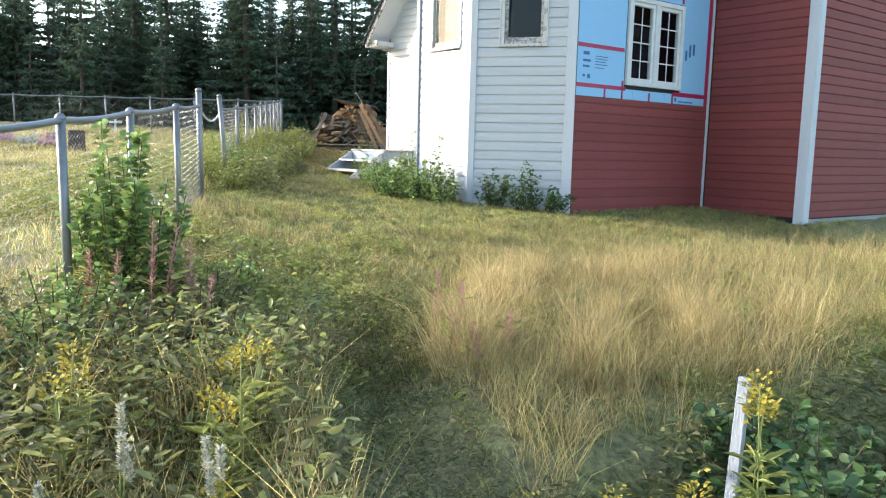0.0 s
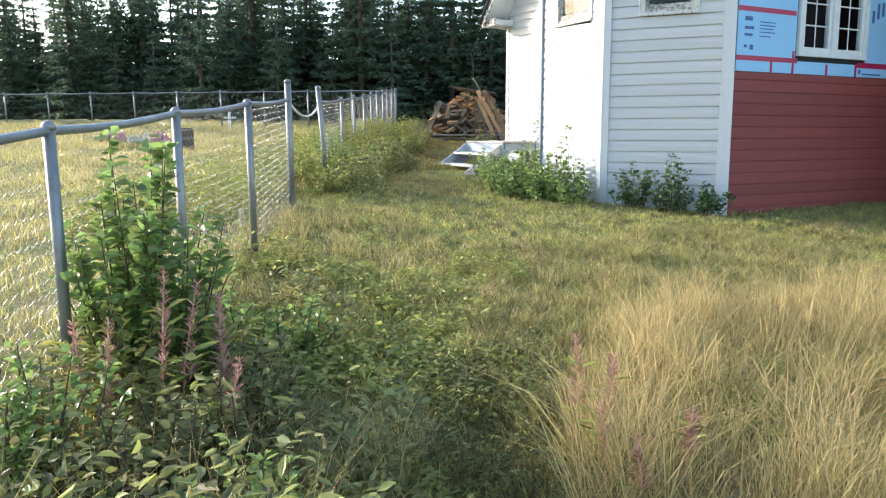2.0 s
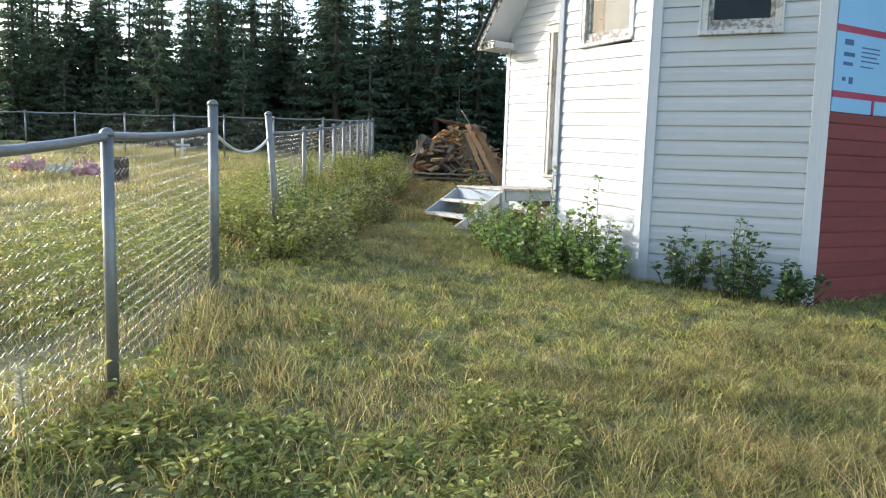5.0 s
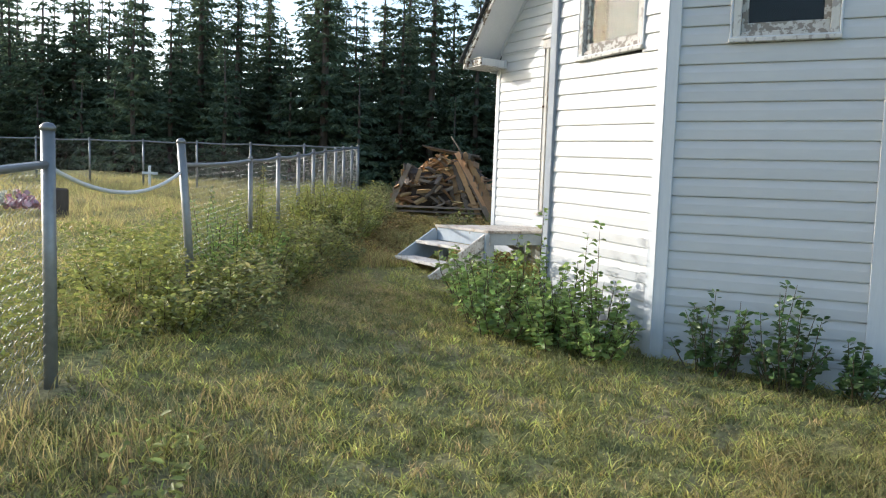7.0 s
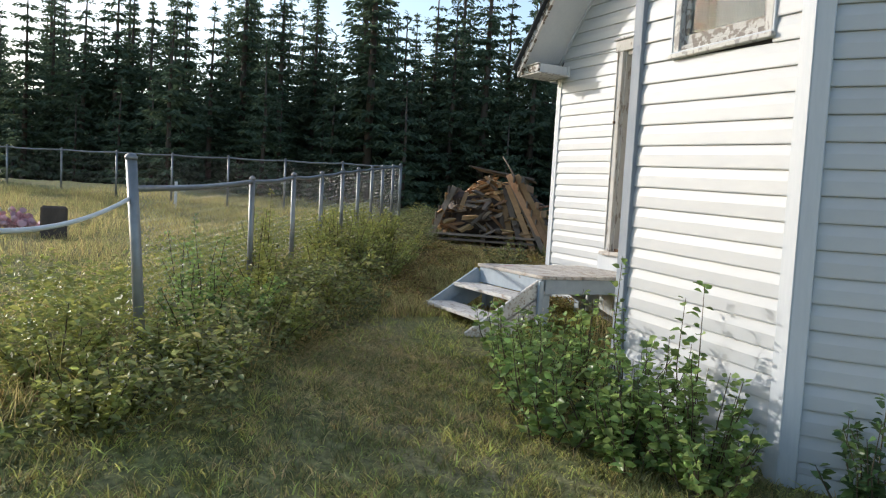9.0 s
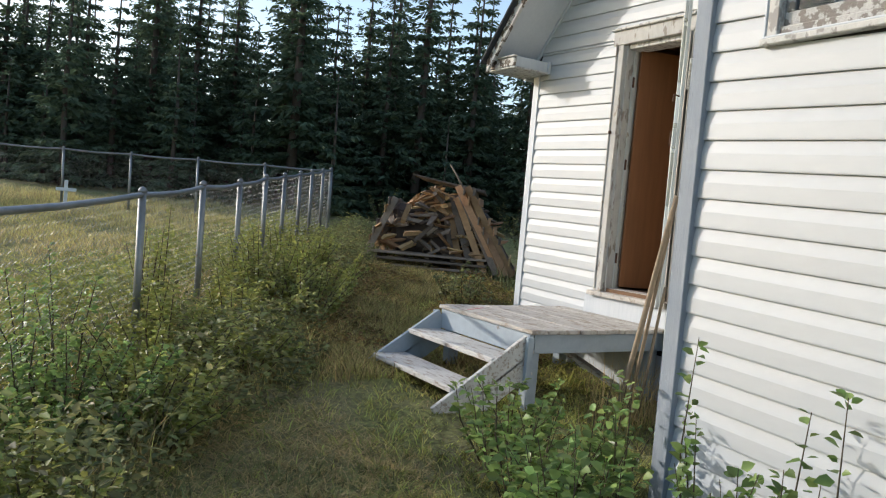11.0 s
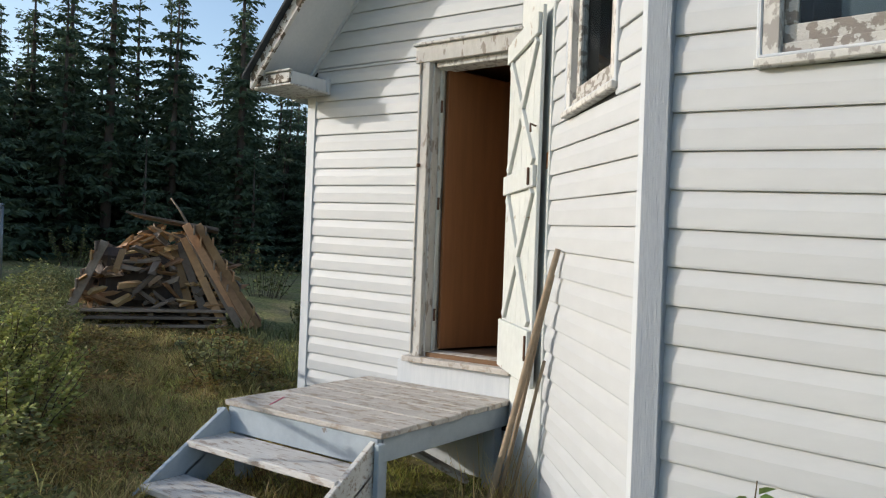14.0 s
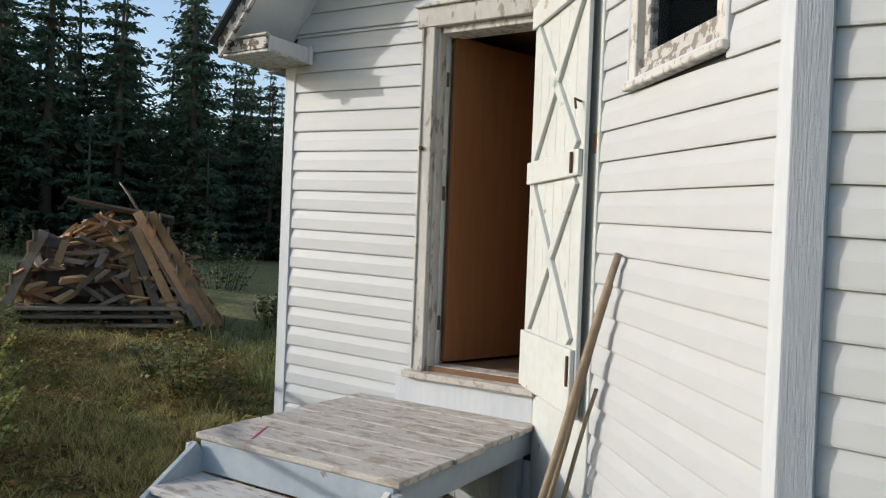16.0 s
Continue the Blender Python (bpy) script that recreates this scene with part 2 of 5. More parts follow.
def add_box(bm, size, m, bevel=0.0):
    r = bmesh.ops.create_cube(bm, size=1.0, matrix=m @ Matrix.Diagonal((*size, 1)))
    if bevel:
        edges = list({e for v in r["verts"] for e in v.link_edges})
        bmesh.ops.bevel(bm, geom=edges, offset=bevel, segments=1, affect="EDGES")


def box(size, m=None, bevel=0.004):
    bm = bmesh.new()
    add_box(bm, size, m if m is not None else Matrix.Identity(4), bevel)
    return bm


def beam(a, b, w, d, bevel=0.004, up=(0, 0, 1)):
    """A board from a to b, w wide across and d thick towards up."""
    a, b = Vector(a), Vector(b)
    z = (b - a).normalized()
    y = Vector(up)
    y = (y - z * y.dot(z)).normalized()
    x = y.cross(z)
    m = Matrix(((x.x, y.x, z.x, 0), (x.y, y.y, z.y, 0), (x.z, y.z, z.z, 0), (0, 0, 0, 1)))
    return box((w, d, (b - a).length), Matrix.Translation((a + b) / 2) @ m, bevel)


def tube(points, radius, sides=8, caps=True):
    """A round bar along points; radius may be one value or one for each point."""
    bm = bmesh.new()
    pts = [Vector(p) for p in points]
    rad = radius if isinstance(radius, (list, tuple)) else [radius] * len(pts)
    rings = []
    for i, p in enumerate(pts):
        t = (pts[min(i + 1, len(pts) - 1)] - pts[max(i - 1, 0)]).normalized()
        side = t.cross(Vector((0, 0, 1)) if abs(t.z) < 0.9 else Vector((1, 0, 0))).normalized()
        other = t.cross(side)
        rings.append([bm.verts.new(p + (side * math.cos(k * math.tau / sides) + other * math.sin(k * math.tau / sides)) * rad[i]) for k in range(sides)])
    for r0, r1 in zip(rings, rings[1:]):
        for k in range(sides):
            bm.faces.new((r0[k], r0[(k + 1) % sides], r1[(k + 1) % sides], r1[k]))
    if caps:
        bm.faces.new(rings[0][::-1])
        bm.faces.new(rings[-1])
    for f in bm.faces:
        f.smooth = True
    return bm


def mesh_arrays(name, verts, faces_by_size, material, smooth=False):
    """A mesh from arrays: verts (n, 3) and a list of index arrays, each (m, k)."""
    me = bpy.data.meshes.new(name)
    me.vertices.add(len(verts))
    me.vertices.foreach_set("co", np.asarray(verts, dtype=np.float32).ravel())
    loops = np.concatenate([f.ravel() for f in faces_by_size])
    totals = np.concatenate([np.full(len(f), f.shape[1]) for f in faces_by_size])
    starts = np.concatenate([[0], np.cumsum(totals)[:-1]])
    me.loops.add(len(loops))
    me.loops.foreach_set("vertex_index", loops.astype(np.int32))
    me.polygons.add(len(totals))
    me.polygons.foreach_set("loop_start", starts.astype(np.int32))
    me.polygons.foreach_set("loop_total", totals.astype(np.int32))
    me.update(calc_edges=True)
    me.validate()
    me.materials.append(material)
    return me


def ground_z(x, y):
    """Height of the ground; works on numbers and arrays."""
    x, y = np.asarray(x, dtype=float), np.asarray(y, dtype=float)
    yc = np.clip(y, -12, 30)
    xc = np.clip(x, -15, 25)
    off = (x - 3.0) * 0.873 - (y - 8.9) * 0.488          # right of the side fence
    bank = 0.12 * np.exp(-((off + 0.2) / 1.3) ** 2) * np.clip((y - 4) / 3, 0, 1) * np.clip((24 - y) / 8, 0, 1)
    bumps = 0.018 * np.sin(x * 1.9 + 0.7) * np.sin(y * 1.6) + 0.01 * np.sin(x * 4.3 + y * 3.1)
    track = -0.2 * np.exp(-((x - np.interp(y, [-3, 0, 3, 5.2, 7.2], [-1.6, 0.2, 1.9, 3.05, 4.3])) / 0.36) ** 2) * np.clip((y - 2.2) / 0.8, 0, 1) * np.clip((5.0 - y) / 1.0, 0, 1)
    ditch = -0.36 * np.exp(-((y - 1.75 + 0.1 * (x - 2)) / 0.7) ** 2) * np.clip((x - 1.25 - 0.25 * (y - 1.7)) / 0.6, 0, 1)
    swale = -0.17 * np.exp(-((x - 10.4) / 1.7) ** 2 - ((y - 5.6) / 1.4) ** 2)
    tumps = 0.013 * (np.sin(x * 13.1 + 2.2 * np.sin(y * 5.3)) * np.sin(y * 11.7 + 1.9 * np.sin(x * 4.1)) + np.sin(x * 6.3 + 2.6 * np.sin(y * 2.9 + 0.8 * x)) * np.sin(y * 5.7 + 2.4 * np.sin(x * 3.3 - 0.7 * y)))
    return 0.008 * xc + 0.0706 * yc + bank + bumps + ditch + track + swale + tumps - 0.02


def gz(x, y):
    return float(ground_z(x, y))


RNG = np.random.default_rng(7)


def blades(base, h, w, lean, bend=0.5):
    """Grass blades: a quad and a tip each, bending over in a random direction."""
    n = len(base)
    az = RNG.uniform(0, math.tau, n)
    face = RNG.uniform(0, math.tau, n)
    d = np.stack([np.cos(az), np.sin(az), np.zeros(n)], 1)
    s = np.stack([np.cos(face), np.sin(face), np.zeros(n)], 1) * (w / 2)[:, None]
    up = np.array([0, 0, 1.0])
    mid = base + up * (h * 0.55)[:, None] + d * (h * lean * 0.35)[:, None]
    tip = base + up * (h * (1 - bend * 0.25 * lean))[:, None] + d * (h * lean)[:, None]
    v = np.stack([base - s, base + s, mid + s * 0.75, mid - s * 0.75, tip], 1).reshape(-1, 3)
    i = np.arange(n)[:, None] * 5
    return v, [i + np.array([0, 1, 2, 3]), i + np.array([3, 2, 4])]


def leaves(base, out, up, length, width):
    """Folded leaves of six triangles' outline: base, two shoulders, tip, with a raised midrib."""
    n = len(base)
    out = out / np.linalg.norm(out, axis=1, keepdims=True)
    turn = np.random.default_rng(n).normal(0, 0.6, (n, 3))
    side = np.cross(out, up + turn)
    side /= np.maximum(np.linalg.norm(side, axis=1, keepdims=True), 1e-6)
    nrm = np.cross(side, out)
    L, W = length[:, None], width[:, None]
    a = base + out * L * 0.35 + side * W * 0.5 + nrm * W * 0.15
    c = base + out * L * 0.35 - side * W * 0.5 + nrm * W * 0.15
    a2 = base + out * L * 0.7 + side * W * 0.36 + nrm * W * 0.08
    c2 = base + out * L * 0.7 - side * W * 0.36 + nrm * W * 0.08
    tip = base + out * L - nrm * L * 0.12
    v = np.stack([base, a, a2, tip, c2, c], 1).reshape(-1, 3)
    i = np.arange(n)[:, None] * 6
    return v, [i + np.array([0, 1, 2, 3]), i + np.array([0, 3, 4, 5])]


# ---- ground ----
def build_ground():
    def axis(lo, hi, step, far):
        inner = np.arange(lo, hi + 1e-6, step)
        outer = np.geomspace(step * 2, far, 26)
        return np.concatenate([lo - outer[::-1], inner, hi + outer])
    xs, ys = axis(-6, 16, 0.1, 900), axis(-4, 24, 0.1, 900)
    X, Y = np.meshgrid(xs, ys, indexing="ij")
    v = np.stack([X.ravel(), Y.ravel(), ground_z(X.ravel(), Y.ravel())], 1)
    nx, ny = len(xs), len(ys)
    i = (np.arange(nx - 1)[:, None] * ny + np.arange(ny - 1)[None, :]).ravel()[:, None]
    me = mesh_arrays("ground", v, [i + np.array([0, ny, ny + 1, 1])], GROUND)
    me.polygons.foreach_set("use_smooth", np.ones(len(me.polygons), dtype=bool))
    tagged(new("ground", me), "rough grassy ground with bare earth and dry clippings", "ground", kind="structure")


build_ground()

# ---- house ----
P1, P2, P3 = Vector((7.50, 9.51, 0)), Vector((7.545, 10.99, 0)), Vector((8.43, 8.22, 0))
P4, P5 = Vector((11.77, 8.24, 0)), Vector((11.77, 6.40, 0))
P6, P7 = Vector((9.2, 12.52, 0)), Vector((9.2, 14.49, 0))
PITCH, LINE0 = 0.1425, 2.71        # height of one siding course, and of one of its lower edges
TOP = 5.6


class Wall:
    """A wall whose outer face runs from a to b (seen from outside, a is on the left), with a rectangular hole or none."""

    def __init__(self, name, a, b, z0, z1, label, hole=None, thick=0.14):
        self.a, self.b, self.z0, self.z1 = a, b, z0, z1
        d = (b - a).normalized()
        n = d.cross(Vector((0, 0, 1)))          # outward
        self.d, self.n, self.len = d, n, (b - a).length
        self.m = Matrix(((d.x, n.x, 0, a.x), (d.y, n.y, 0, a.y), (0, 0, 1, 0), (0, 0, 0, 1)))
        self.hole = hole
        bm = bmesh.new()
        rects = [(0, self.len, z0, z1)]
        if hole:
            h0, h1, g0, g1 = hole
            rects = [(0, h0, z0, z1), (h1, self.len, z0, z1), (h0, h1, z0, g0), (h0, h1, g1, z1)]
        for x0, x1, y0, y1 in rects:
            if x1 - x0 > 0.001 and y1 - y0 > 0.001:
                add_box(bm, (x1 - x0, thick, y1 - y0), Matrix.Translation(((x0 + x1) / 2, -thick / 2, (y0 + y1) / 2)))
        self.ob = part(name, bm, DARKIN)
        self.ob.matrix_world = self.m
        tagged(self.ob, label, "wall", kind="structure")

    def piece(self, name, x0, x1, z0, z1, d0, d1, material, label="", bevel=0.004):
        """A board on the wall's face: from x0 to x1 along it, between two heights, from d0 to d1 outward."""
        ob = part(name, box((x1 - x0, d1 - d0, z1 - z0), Matrix.Translation(((x0 + x1) / 2, (d0 + d1) / 2, (z0 + z1) / 2)), bevel), material, self.ob, label)
        return ob

    def courses(self, material, x0, x1, z0, z1, depth=0.016, name="siding_board", top=None, lap=0.55, pitch=PITCH, line=LINE0, tilt=0.0):
        """Siding boards: each has a proud lower edge, an upright face and a bevel back under the next one.
        tilt is the fall or rise of the boards along the wall, which has settled."""
        cache = {}
        k = math.ceil((z0 - line) / pitch - 1e-6) - 1
        while line + k * pitch < z1 - 0.005:
            lo, hi = max(line + k * pitch, z0), min(line + (k + 1) * pitch, z1)
            k += 1
            if hi - lo < 0.012:
                continue
            spans = [(x0, x1)]
            if top:
                spans = [(max(x0, top(lo + 0.02)), x1)]
            if self.hole:
                h0, h1, g0, g1 = self.hole
                if hi > g0 + 0.08 and lo < g1 - 0.08:
                    spans = [(s0, min(s1, h0)) for s0, s1 in spans] + [(max(s0, h1), s1) for s0, s1 in spans]
            for s0, s1 in spans:
                if s1 - s0 < 0.02:
                    continue
                key = (round(s0, 3), round(s1, 3), round(hi - lo, 3))
                if key not in cache:
                    H = hi - lo
                    prof = [(0.0, 0.0), (depth, 0.0), (depth + 0.002, H * 0.06), (depth, H * lap), (0.003, H * 0.97), (0.0, H)]
                    bm = bmesh.new()
                    ra = [bm.verts.new((s0, p, q + tilt * s0)) for p, q in prof]
                    rb = [bm.verts.new((s1, p, q + tilt * s1)) for p, q in prof]
                    for i in range(len(prof) - 1):
                        bm.faces.new((ra[i], rb[i], rb[i + 1], ra[i + 1]))
                    bm.faces.new(ra[::-1])
                    bm.faces.new(rb)
                    bmesh.ops.recalc_face_normals(bm, faces=bm.faces)
                    cache[key] = mesh_of(bm, material, name)
                shared(name, cache[key], self.ob, Matrix.Translation((0, 0, lo)))


def window_old(wall, x0, x1, z0, z1, label, glass_back, sky_sheet):
    """An old wooden window with a peeling casing, sash, sill and one pane."""
    w = thing("window", label, "window", kind="structure")
    w.matrix_world = wall.m
    c = 0.058
    def bd(name, a0, a1, b0, b1, d0, d1, material=PEEL):
        return part(name, box((a1 - a0, d1 - d0, b1 - b0), Matrix.Translation(((a0 + a1) / 2, (d0 + d1) / 2, (b0 + b1) / 2)), 0.005), material, w)
    bd("casing", x0, x0 + c, z0, z1, -0.03, 0.026)
    bd("casing", x1 - c, x1, z0, z1, -0.03, 0.026)
    bd("casing", x0 + c, x1 - c, z1 - c, z1, -0.02, 0.035)
    bd("outer_bead", x0 - 0.018, x0, z0 - 0.02, z1, -0.005, 0.03, TRIM)
    bd("outer_bead", x1, x1 + 0.018, z0 - 0.02, z1, -0.005, 0.03, TRIM)
    bd("window_sill", x0 - 0.02, x1 + 0.02, z0 - 0.018, z0 + 0.012, -0.05, 0.048)
    bd("sill_bead", x0 - 0.012, x1 + 0.012, z0 + 0.012, z0 + 0.026, -0.03, 0.034, TRIM)
    bd("apron", x0 + c, x1 - c, z0 + 0.026, z0 + 0.062, -0.03, 0.012, WORN)
    f = 0.045
    a0, a1, b0, b1 = x0 + c, x1 - c, z0 + 0.062, z1 - c
    sash = bd("window_frame", a0, a1, b0, b0 + f + 0.02, -0.05, -0.01, WORN)
    bd("window_frame", a0, a1, b1 - f, b1, -0.05, -0.01, WORN)
    bd("window_frame", a0, a0 + f, b0 + f + 0.02, b1 - f, -0.05, -0.01, WORN)
    bd("window_frame", a1 - f, a1, b0 + f + 0.02, b1 - f, -0.05, -0.01, WORN)
    pane = bd("pane", a0 + f, a1 - f, b0 + f + 0.02, b1 - f, -0.03, -0.026, GLASS)
    pane.visible_shadow = False
    # black sheet stands in for the unlit room behind the pane
    back = bd("unlit_room_sheet", a0, a1, b0, b1, -0.42, -0.4, DARKIN)
    # added flat sheet whose colour imitates sky reflected in the glass
    if sky_sheet:
        bm = bmesh.new()
        cols = [(bm.verts.new((a0 + (a1 - a0) * (0.22 + 0.78 * i / 14), -0.12 + 0.003 * math.sin(i * 1.1), b0)),
                 bm.verts.new((a0 + (a1 - a0) * (0.22 + 0.78 * i / 14), -0.12 + 0.003 * math.sin(i * 1.1 + 0.4), b1))) for i in range(15)]
        for p, q in zip(cols, cols[1:]):
            bm.faces.new((p[0], q[0], q[1], p[1]))
        cu = part("sky_sheet", bm, SKYSHEET, w, "grey sheet behind the glass standing in for reflected sky")
        cu.modifiers.new("thickness", "SOLIDIFY").thickness = 0.004
    return w


def build_house():
    # bay: three walls with white siding, then the red wall with foam board
    wb_len = (P1 - P2).length
    wall_b = Wall("wall_west", P2, P1, 0.5, TOP, "white vinyl-sided bay wall in full sun", hole=(0.39, 1.21, 3.12, 4.42))
    wall_b.courses(VINYL, 0.08, wb_len - 0.07, 0.84, TOP, pitch=0.139, line=2.706, tilt=-0.039)
    wall_b.piece("corner_board", -0.012, 0.085, 0.72, TOP, 0.0, 0.045, GREYTRIM, "grey wood-grained corner board")
    wall_b.piece("corner_board", wb_len - 0.075, wb_len + 0.02, 0.66, TOP, 0.0, 0.03, TRIM)
    wall_b.piece("base_board", 0.085, wb_len - 0.075, 0.66, 0.80, 0.0, 0.012, TRIM)
    window_old(wall_b, 0.39, 1.21, 3.12, 4.42, "old wooden window with peeling white paint and sky-grey pane", -0.4, True)

    wa_len = (P3 - P1).length
    a0 = 0.45
    wall_a = Wall("wall_southwest", P1, P3, 0.5, TOP, "white vinyl-sided bay wall in shade", hole=(a0, a0 + 0.70, 3.10, 4.42))
    wall_a.courses(VINYL, 0.085, wa_len - 0.13, 0.78, TOP, pitch=0.1398, line=2.66)
    wall_a.piece("corner_board", 0.0, 0.09, 0.62, TOP, 0.0, 0.032, TRIM)
    wall_a.piece("corner_board", wa_len - 0.135, wa_len + 0.012, 0.5, TOP, 0.0, 0.034, TRIM)
    wall_a.piece("base_board", 0.09, wa_len - 0.135, 0.6, 0.78, 0.0, 0.012, TRIM)
    window_old(wall_a, a0, a0 + 0.70, 3.10, 4.42, "old wooden window with dark glass and worn white frame", -0.4, False)

    wc_len = (P2 - P6).length
    c_off = wc_len - 1.10
    wall_c = Wall("wall_northwest", P6, P2, 0.5, TOP, "white vinyl-sided bay wall beside the porch", hole=(c_off, c_off + 0.74, 3.17, 4.42))
    wall_c.courses(VINYL, 0.85, wc_len - 0.06, 0.99, TOP, pitch=0.1363, line=2.705 + 0.034 * wc_len, tilt=-0.034)
    wall_c.piece("corner_board", wc_len - 0.07, wc_len - 0.0, 0.72, TOP, 0.0, 0.022, TRIM)
    wall_c.piece("corner_board", 0.02, 0.855, 0.95, TOP, 0.0, 0.026, PEELDOOR, "flat weathered white boards")
    wall_c.piece("rust_mark", 0.80, 0.83, 2.93, 3.02, 0.026, 0.029, RUSTMARK, bevel=0)
    wall_c.piece("base_board", 0.02, wc_len - 0.07, 0.6, 0.95, 0.0, 0.014, PEELDOOR)
    window_old(wall_c, c_off, c_off + 0.74, 3.17, 4.42, "old wooden window with flaking paint beside the porch", -0.4, False)

    # porch gable wall with the doorway
    wd_len = (P6 - P7).length
    d0, d1 = P7.y - 13.27, P7.y - 12.56
    slope = 1.12
    eave_z = 3.85
    wall_d = Wall("wall_porch", P7, P6, 0.6, 3.86, "white vinyl-sided gable wall with a doorway", hole=(d0, d1, 1.70, 3.86))
    bm = bmesh.new()
    for f0, f1 in ((-0.14, 0.0),):
        prof = [(0, 3.72), (wd_len, 3.721), (wd_len, eave_z + slope * wd_len), (0, eave_z + 0.02)]
        va = [bm.verts.new((x, f0, max(z, 3.86))) for x, z in prof[1:3]] + [bm.verts.new((0.12, f0, 3.86))]
        vb = [bm.verts.new((x, f1, max(z, 3.86))) for x, z in prof[1:3]] + [bm.verts.new((0.12, f1, 3.86))]
        bm.faces.new(va)
        bm.faces.new(vb[::-1])
        for i in range(3):
            bm.faces.new((va[i], vb[i], vb[(i + 1) % 3], va[(i + 1) % 3]))
    bmesh.ops.recalc_face_normals(bm, faces=bm.faces)
    part("gable_panel", bm, DARKIN, wall_d.ob)
    wall_d.courses(VINYL, 0.06, d0 - 0.11, 1.28, 3.86, pitch=0.1335, line=2.681, tilt=-0.022)
    wall_d.courses(VINYL, d1 + 0.11, wd_len, 1.28, 3.86, pitch=0.1335, line=2.681, tilt=-0.022)
    old_hole, wall_d.hole = wall_d.hole, None
    wall_d.courses(VINYL, 0.06, wd_len, 3.855, eave_z + slope * wd_len, top=lambda z: (z - eave_z) / slope, pitch=0.1335, line=2.681, tilt=-0.022)
    wall_d.hole = old_hole
    wall_d.piece("corner_board", -0.025, 0.065, 1.2, 3.70, -0.05, 0.026, TRIM)
    wall_d.piece("base_board", 0.0, wd_len, 0.75, 1.28, -0.05, 0.012, TRIM)
    # door casing and threshold
    for x0, x1 in ((d0 - 0.095, d0), (d1, d1 + 0.06)):
        wall_d.piece("door_casing", x0, x1, 1.70, 3.80, -0.02, 0.045, CASE)
        wall_d.piece("casing_bead", x0 + 0.012, x0 + 0.026, 1.72, 3.80, 0.045, 0.056, CASE)
    wall_d.piece("door_casing", d0 - 0.125, d1 + 0.06, 3.80, 3.92, -0.02, 0.052, CASE)
    wall_d.piece("drip_cap", d0 - 0.14, d1 + 0.06, 3.92, 3.94, 0.0, 0.075, PEEL)
    wall_d.piece("door_jamb", d0, d0 + 0.02, 1.70, 3.80, -0.16, 0.01, CASE)
    wall_d.piece("door_stop", d0 + 0.02, d0 + 0.032, 1.72, 3.78, -0.10, -0.06, PEELDOOR)
    wall_d.piece("door_jamb", d1 - 0.035, d1, 1.70, 3.80, -0.16, 0.01, PEELDOOR)
    wall_d.piece("door_jamb", d0 + 0.035, d1 - 0.035, 3.76, 3.80, -0.16, 0.01, PEEL)
    wall_d.piece("threshold", d0 - 0.13, d1 + 0.06, 1.66, 1.70, -0.16, 0.085, DECK)
    wall_d.piece("threshold", d0 + 0.03, d1 - 0.03, 1.70, 1.735, -0.16, -0.02, DECK)
    wall_d.piece("skirt_board", d0 - 0.2, wd_len, 1.5, 1.66, 0.012, 0.04, TRIM)
    for z in (1.95, 2.75, 3.45):
        wall_d.piece("hinge", d0 + 0.032, d0 + 0.045, z, z + 0.09, -0.075, -0.055, RUST)
    wall_d.piece("hook", d0 - 0.075, d0 - 0.05, 3.05, 3.075, 0.045, 0.065, RUST)

    # red wall under repair, its return and the far red wall
    wr_len = (P4 - P3).length
    w0, w1, zr = 9.53 - P3.x, 10.90 - P3.x, 2.38
    wall_r = Wall("wall_south", P3, P4, 0.3, TOP, "wall with red siding below and bare blue foam board above", hole=(w0, w1, 2.60, 3.95))
    wall_r.courses(RED, 0.0, wr_len - 0.03, 0.62, zr, depth=0.012, lap=0.8)
    for x0, x1, z0, z1 in ((0.02, w0 - 0.02, zr + 0.16, 3.12), (0.02, w0 - 0.02, 3.12, 4.42), (0.02, 1.3, zr, zr + 0.16), (1.3, 2.1, zr, zr + 0.16), (2.1, wr_len - 0.1, zr, zr + 0.16),
                           (w1 + 0.02, wr_len - 0.1, zr + 0.16, 4.42), (w0 - 0.02, w1 + 0.02, 3.97, 4.42)):
        wall_r.piece("foam_board", x0, x1 - 0.002, z0, z1 - 0.002, 0.0, 0.012, FOAM)
    for x0, x1, z0, z1 in ((0.02, w0 - 0.05, 3.09, 3.15), (0.02, w0 + 0.02, zr + 0.13, zr + 0.19), (0.62, 0.66, zr, zr + 0.13), (1.02, 1.06, zr, zr + 0.28), (1.68, 1.72, zr, zr + 0.13),
                           (2.28, 2.32, zr, zr + 0.17), (2.32, wr_len - 0.12, zr + 0.12, zr + 0.19), (wr_len - 0.17, wr_len - 0.08, zr, 4.42),
                           (w0 + 0.55, w0 + 0.6, 3.99, 4.42), (w1 - 0.05, w1, 3.99, 4.42), (w0 - 0.1, w0, 3.99, 4.05)):
        wall_r.piece("tape", x0, x1, z0, z1, 0.012, 0.015, TAPE, bevel=0)
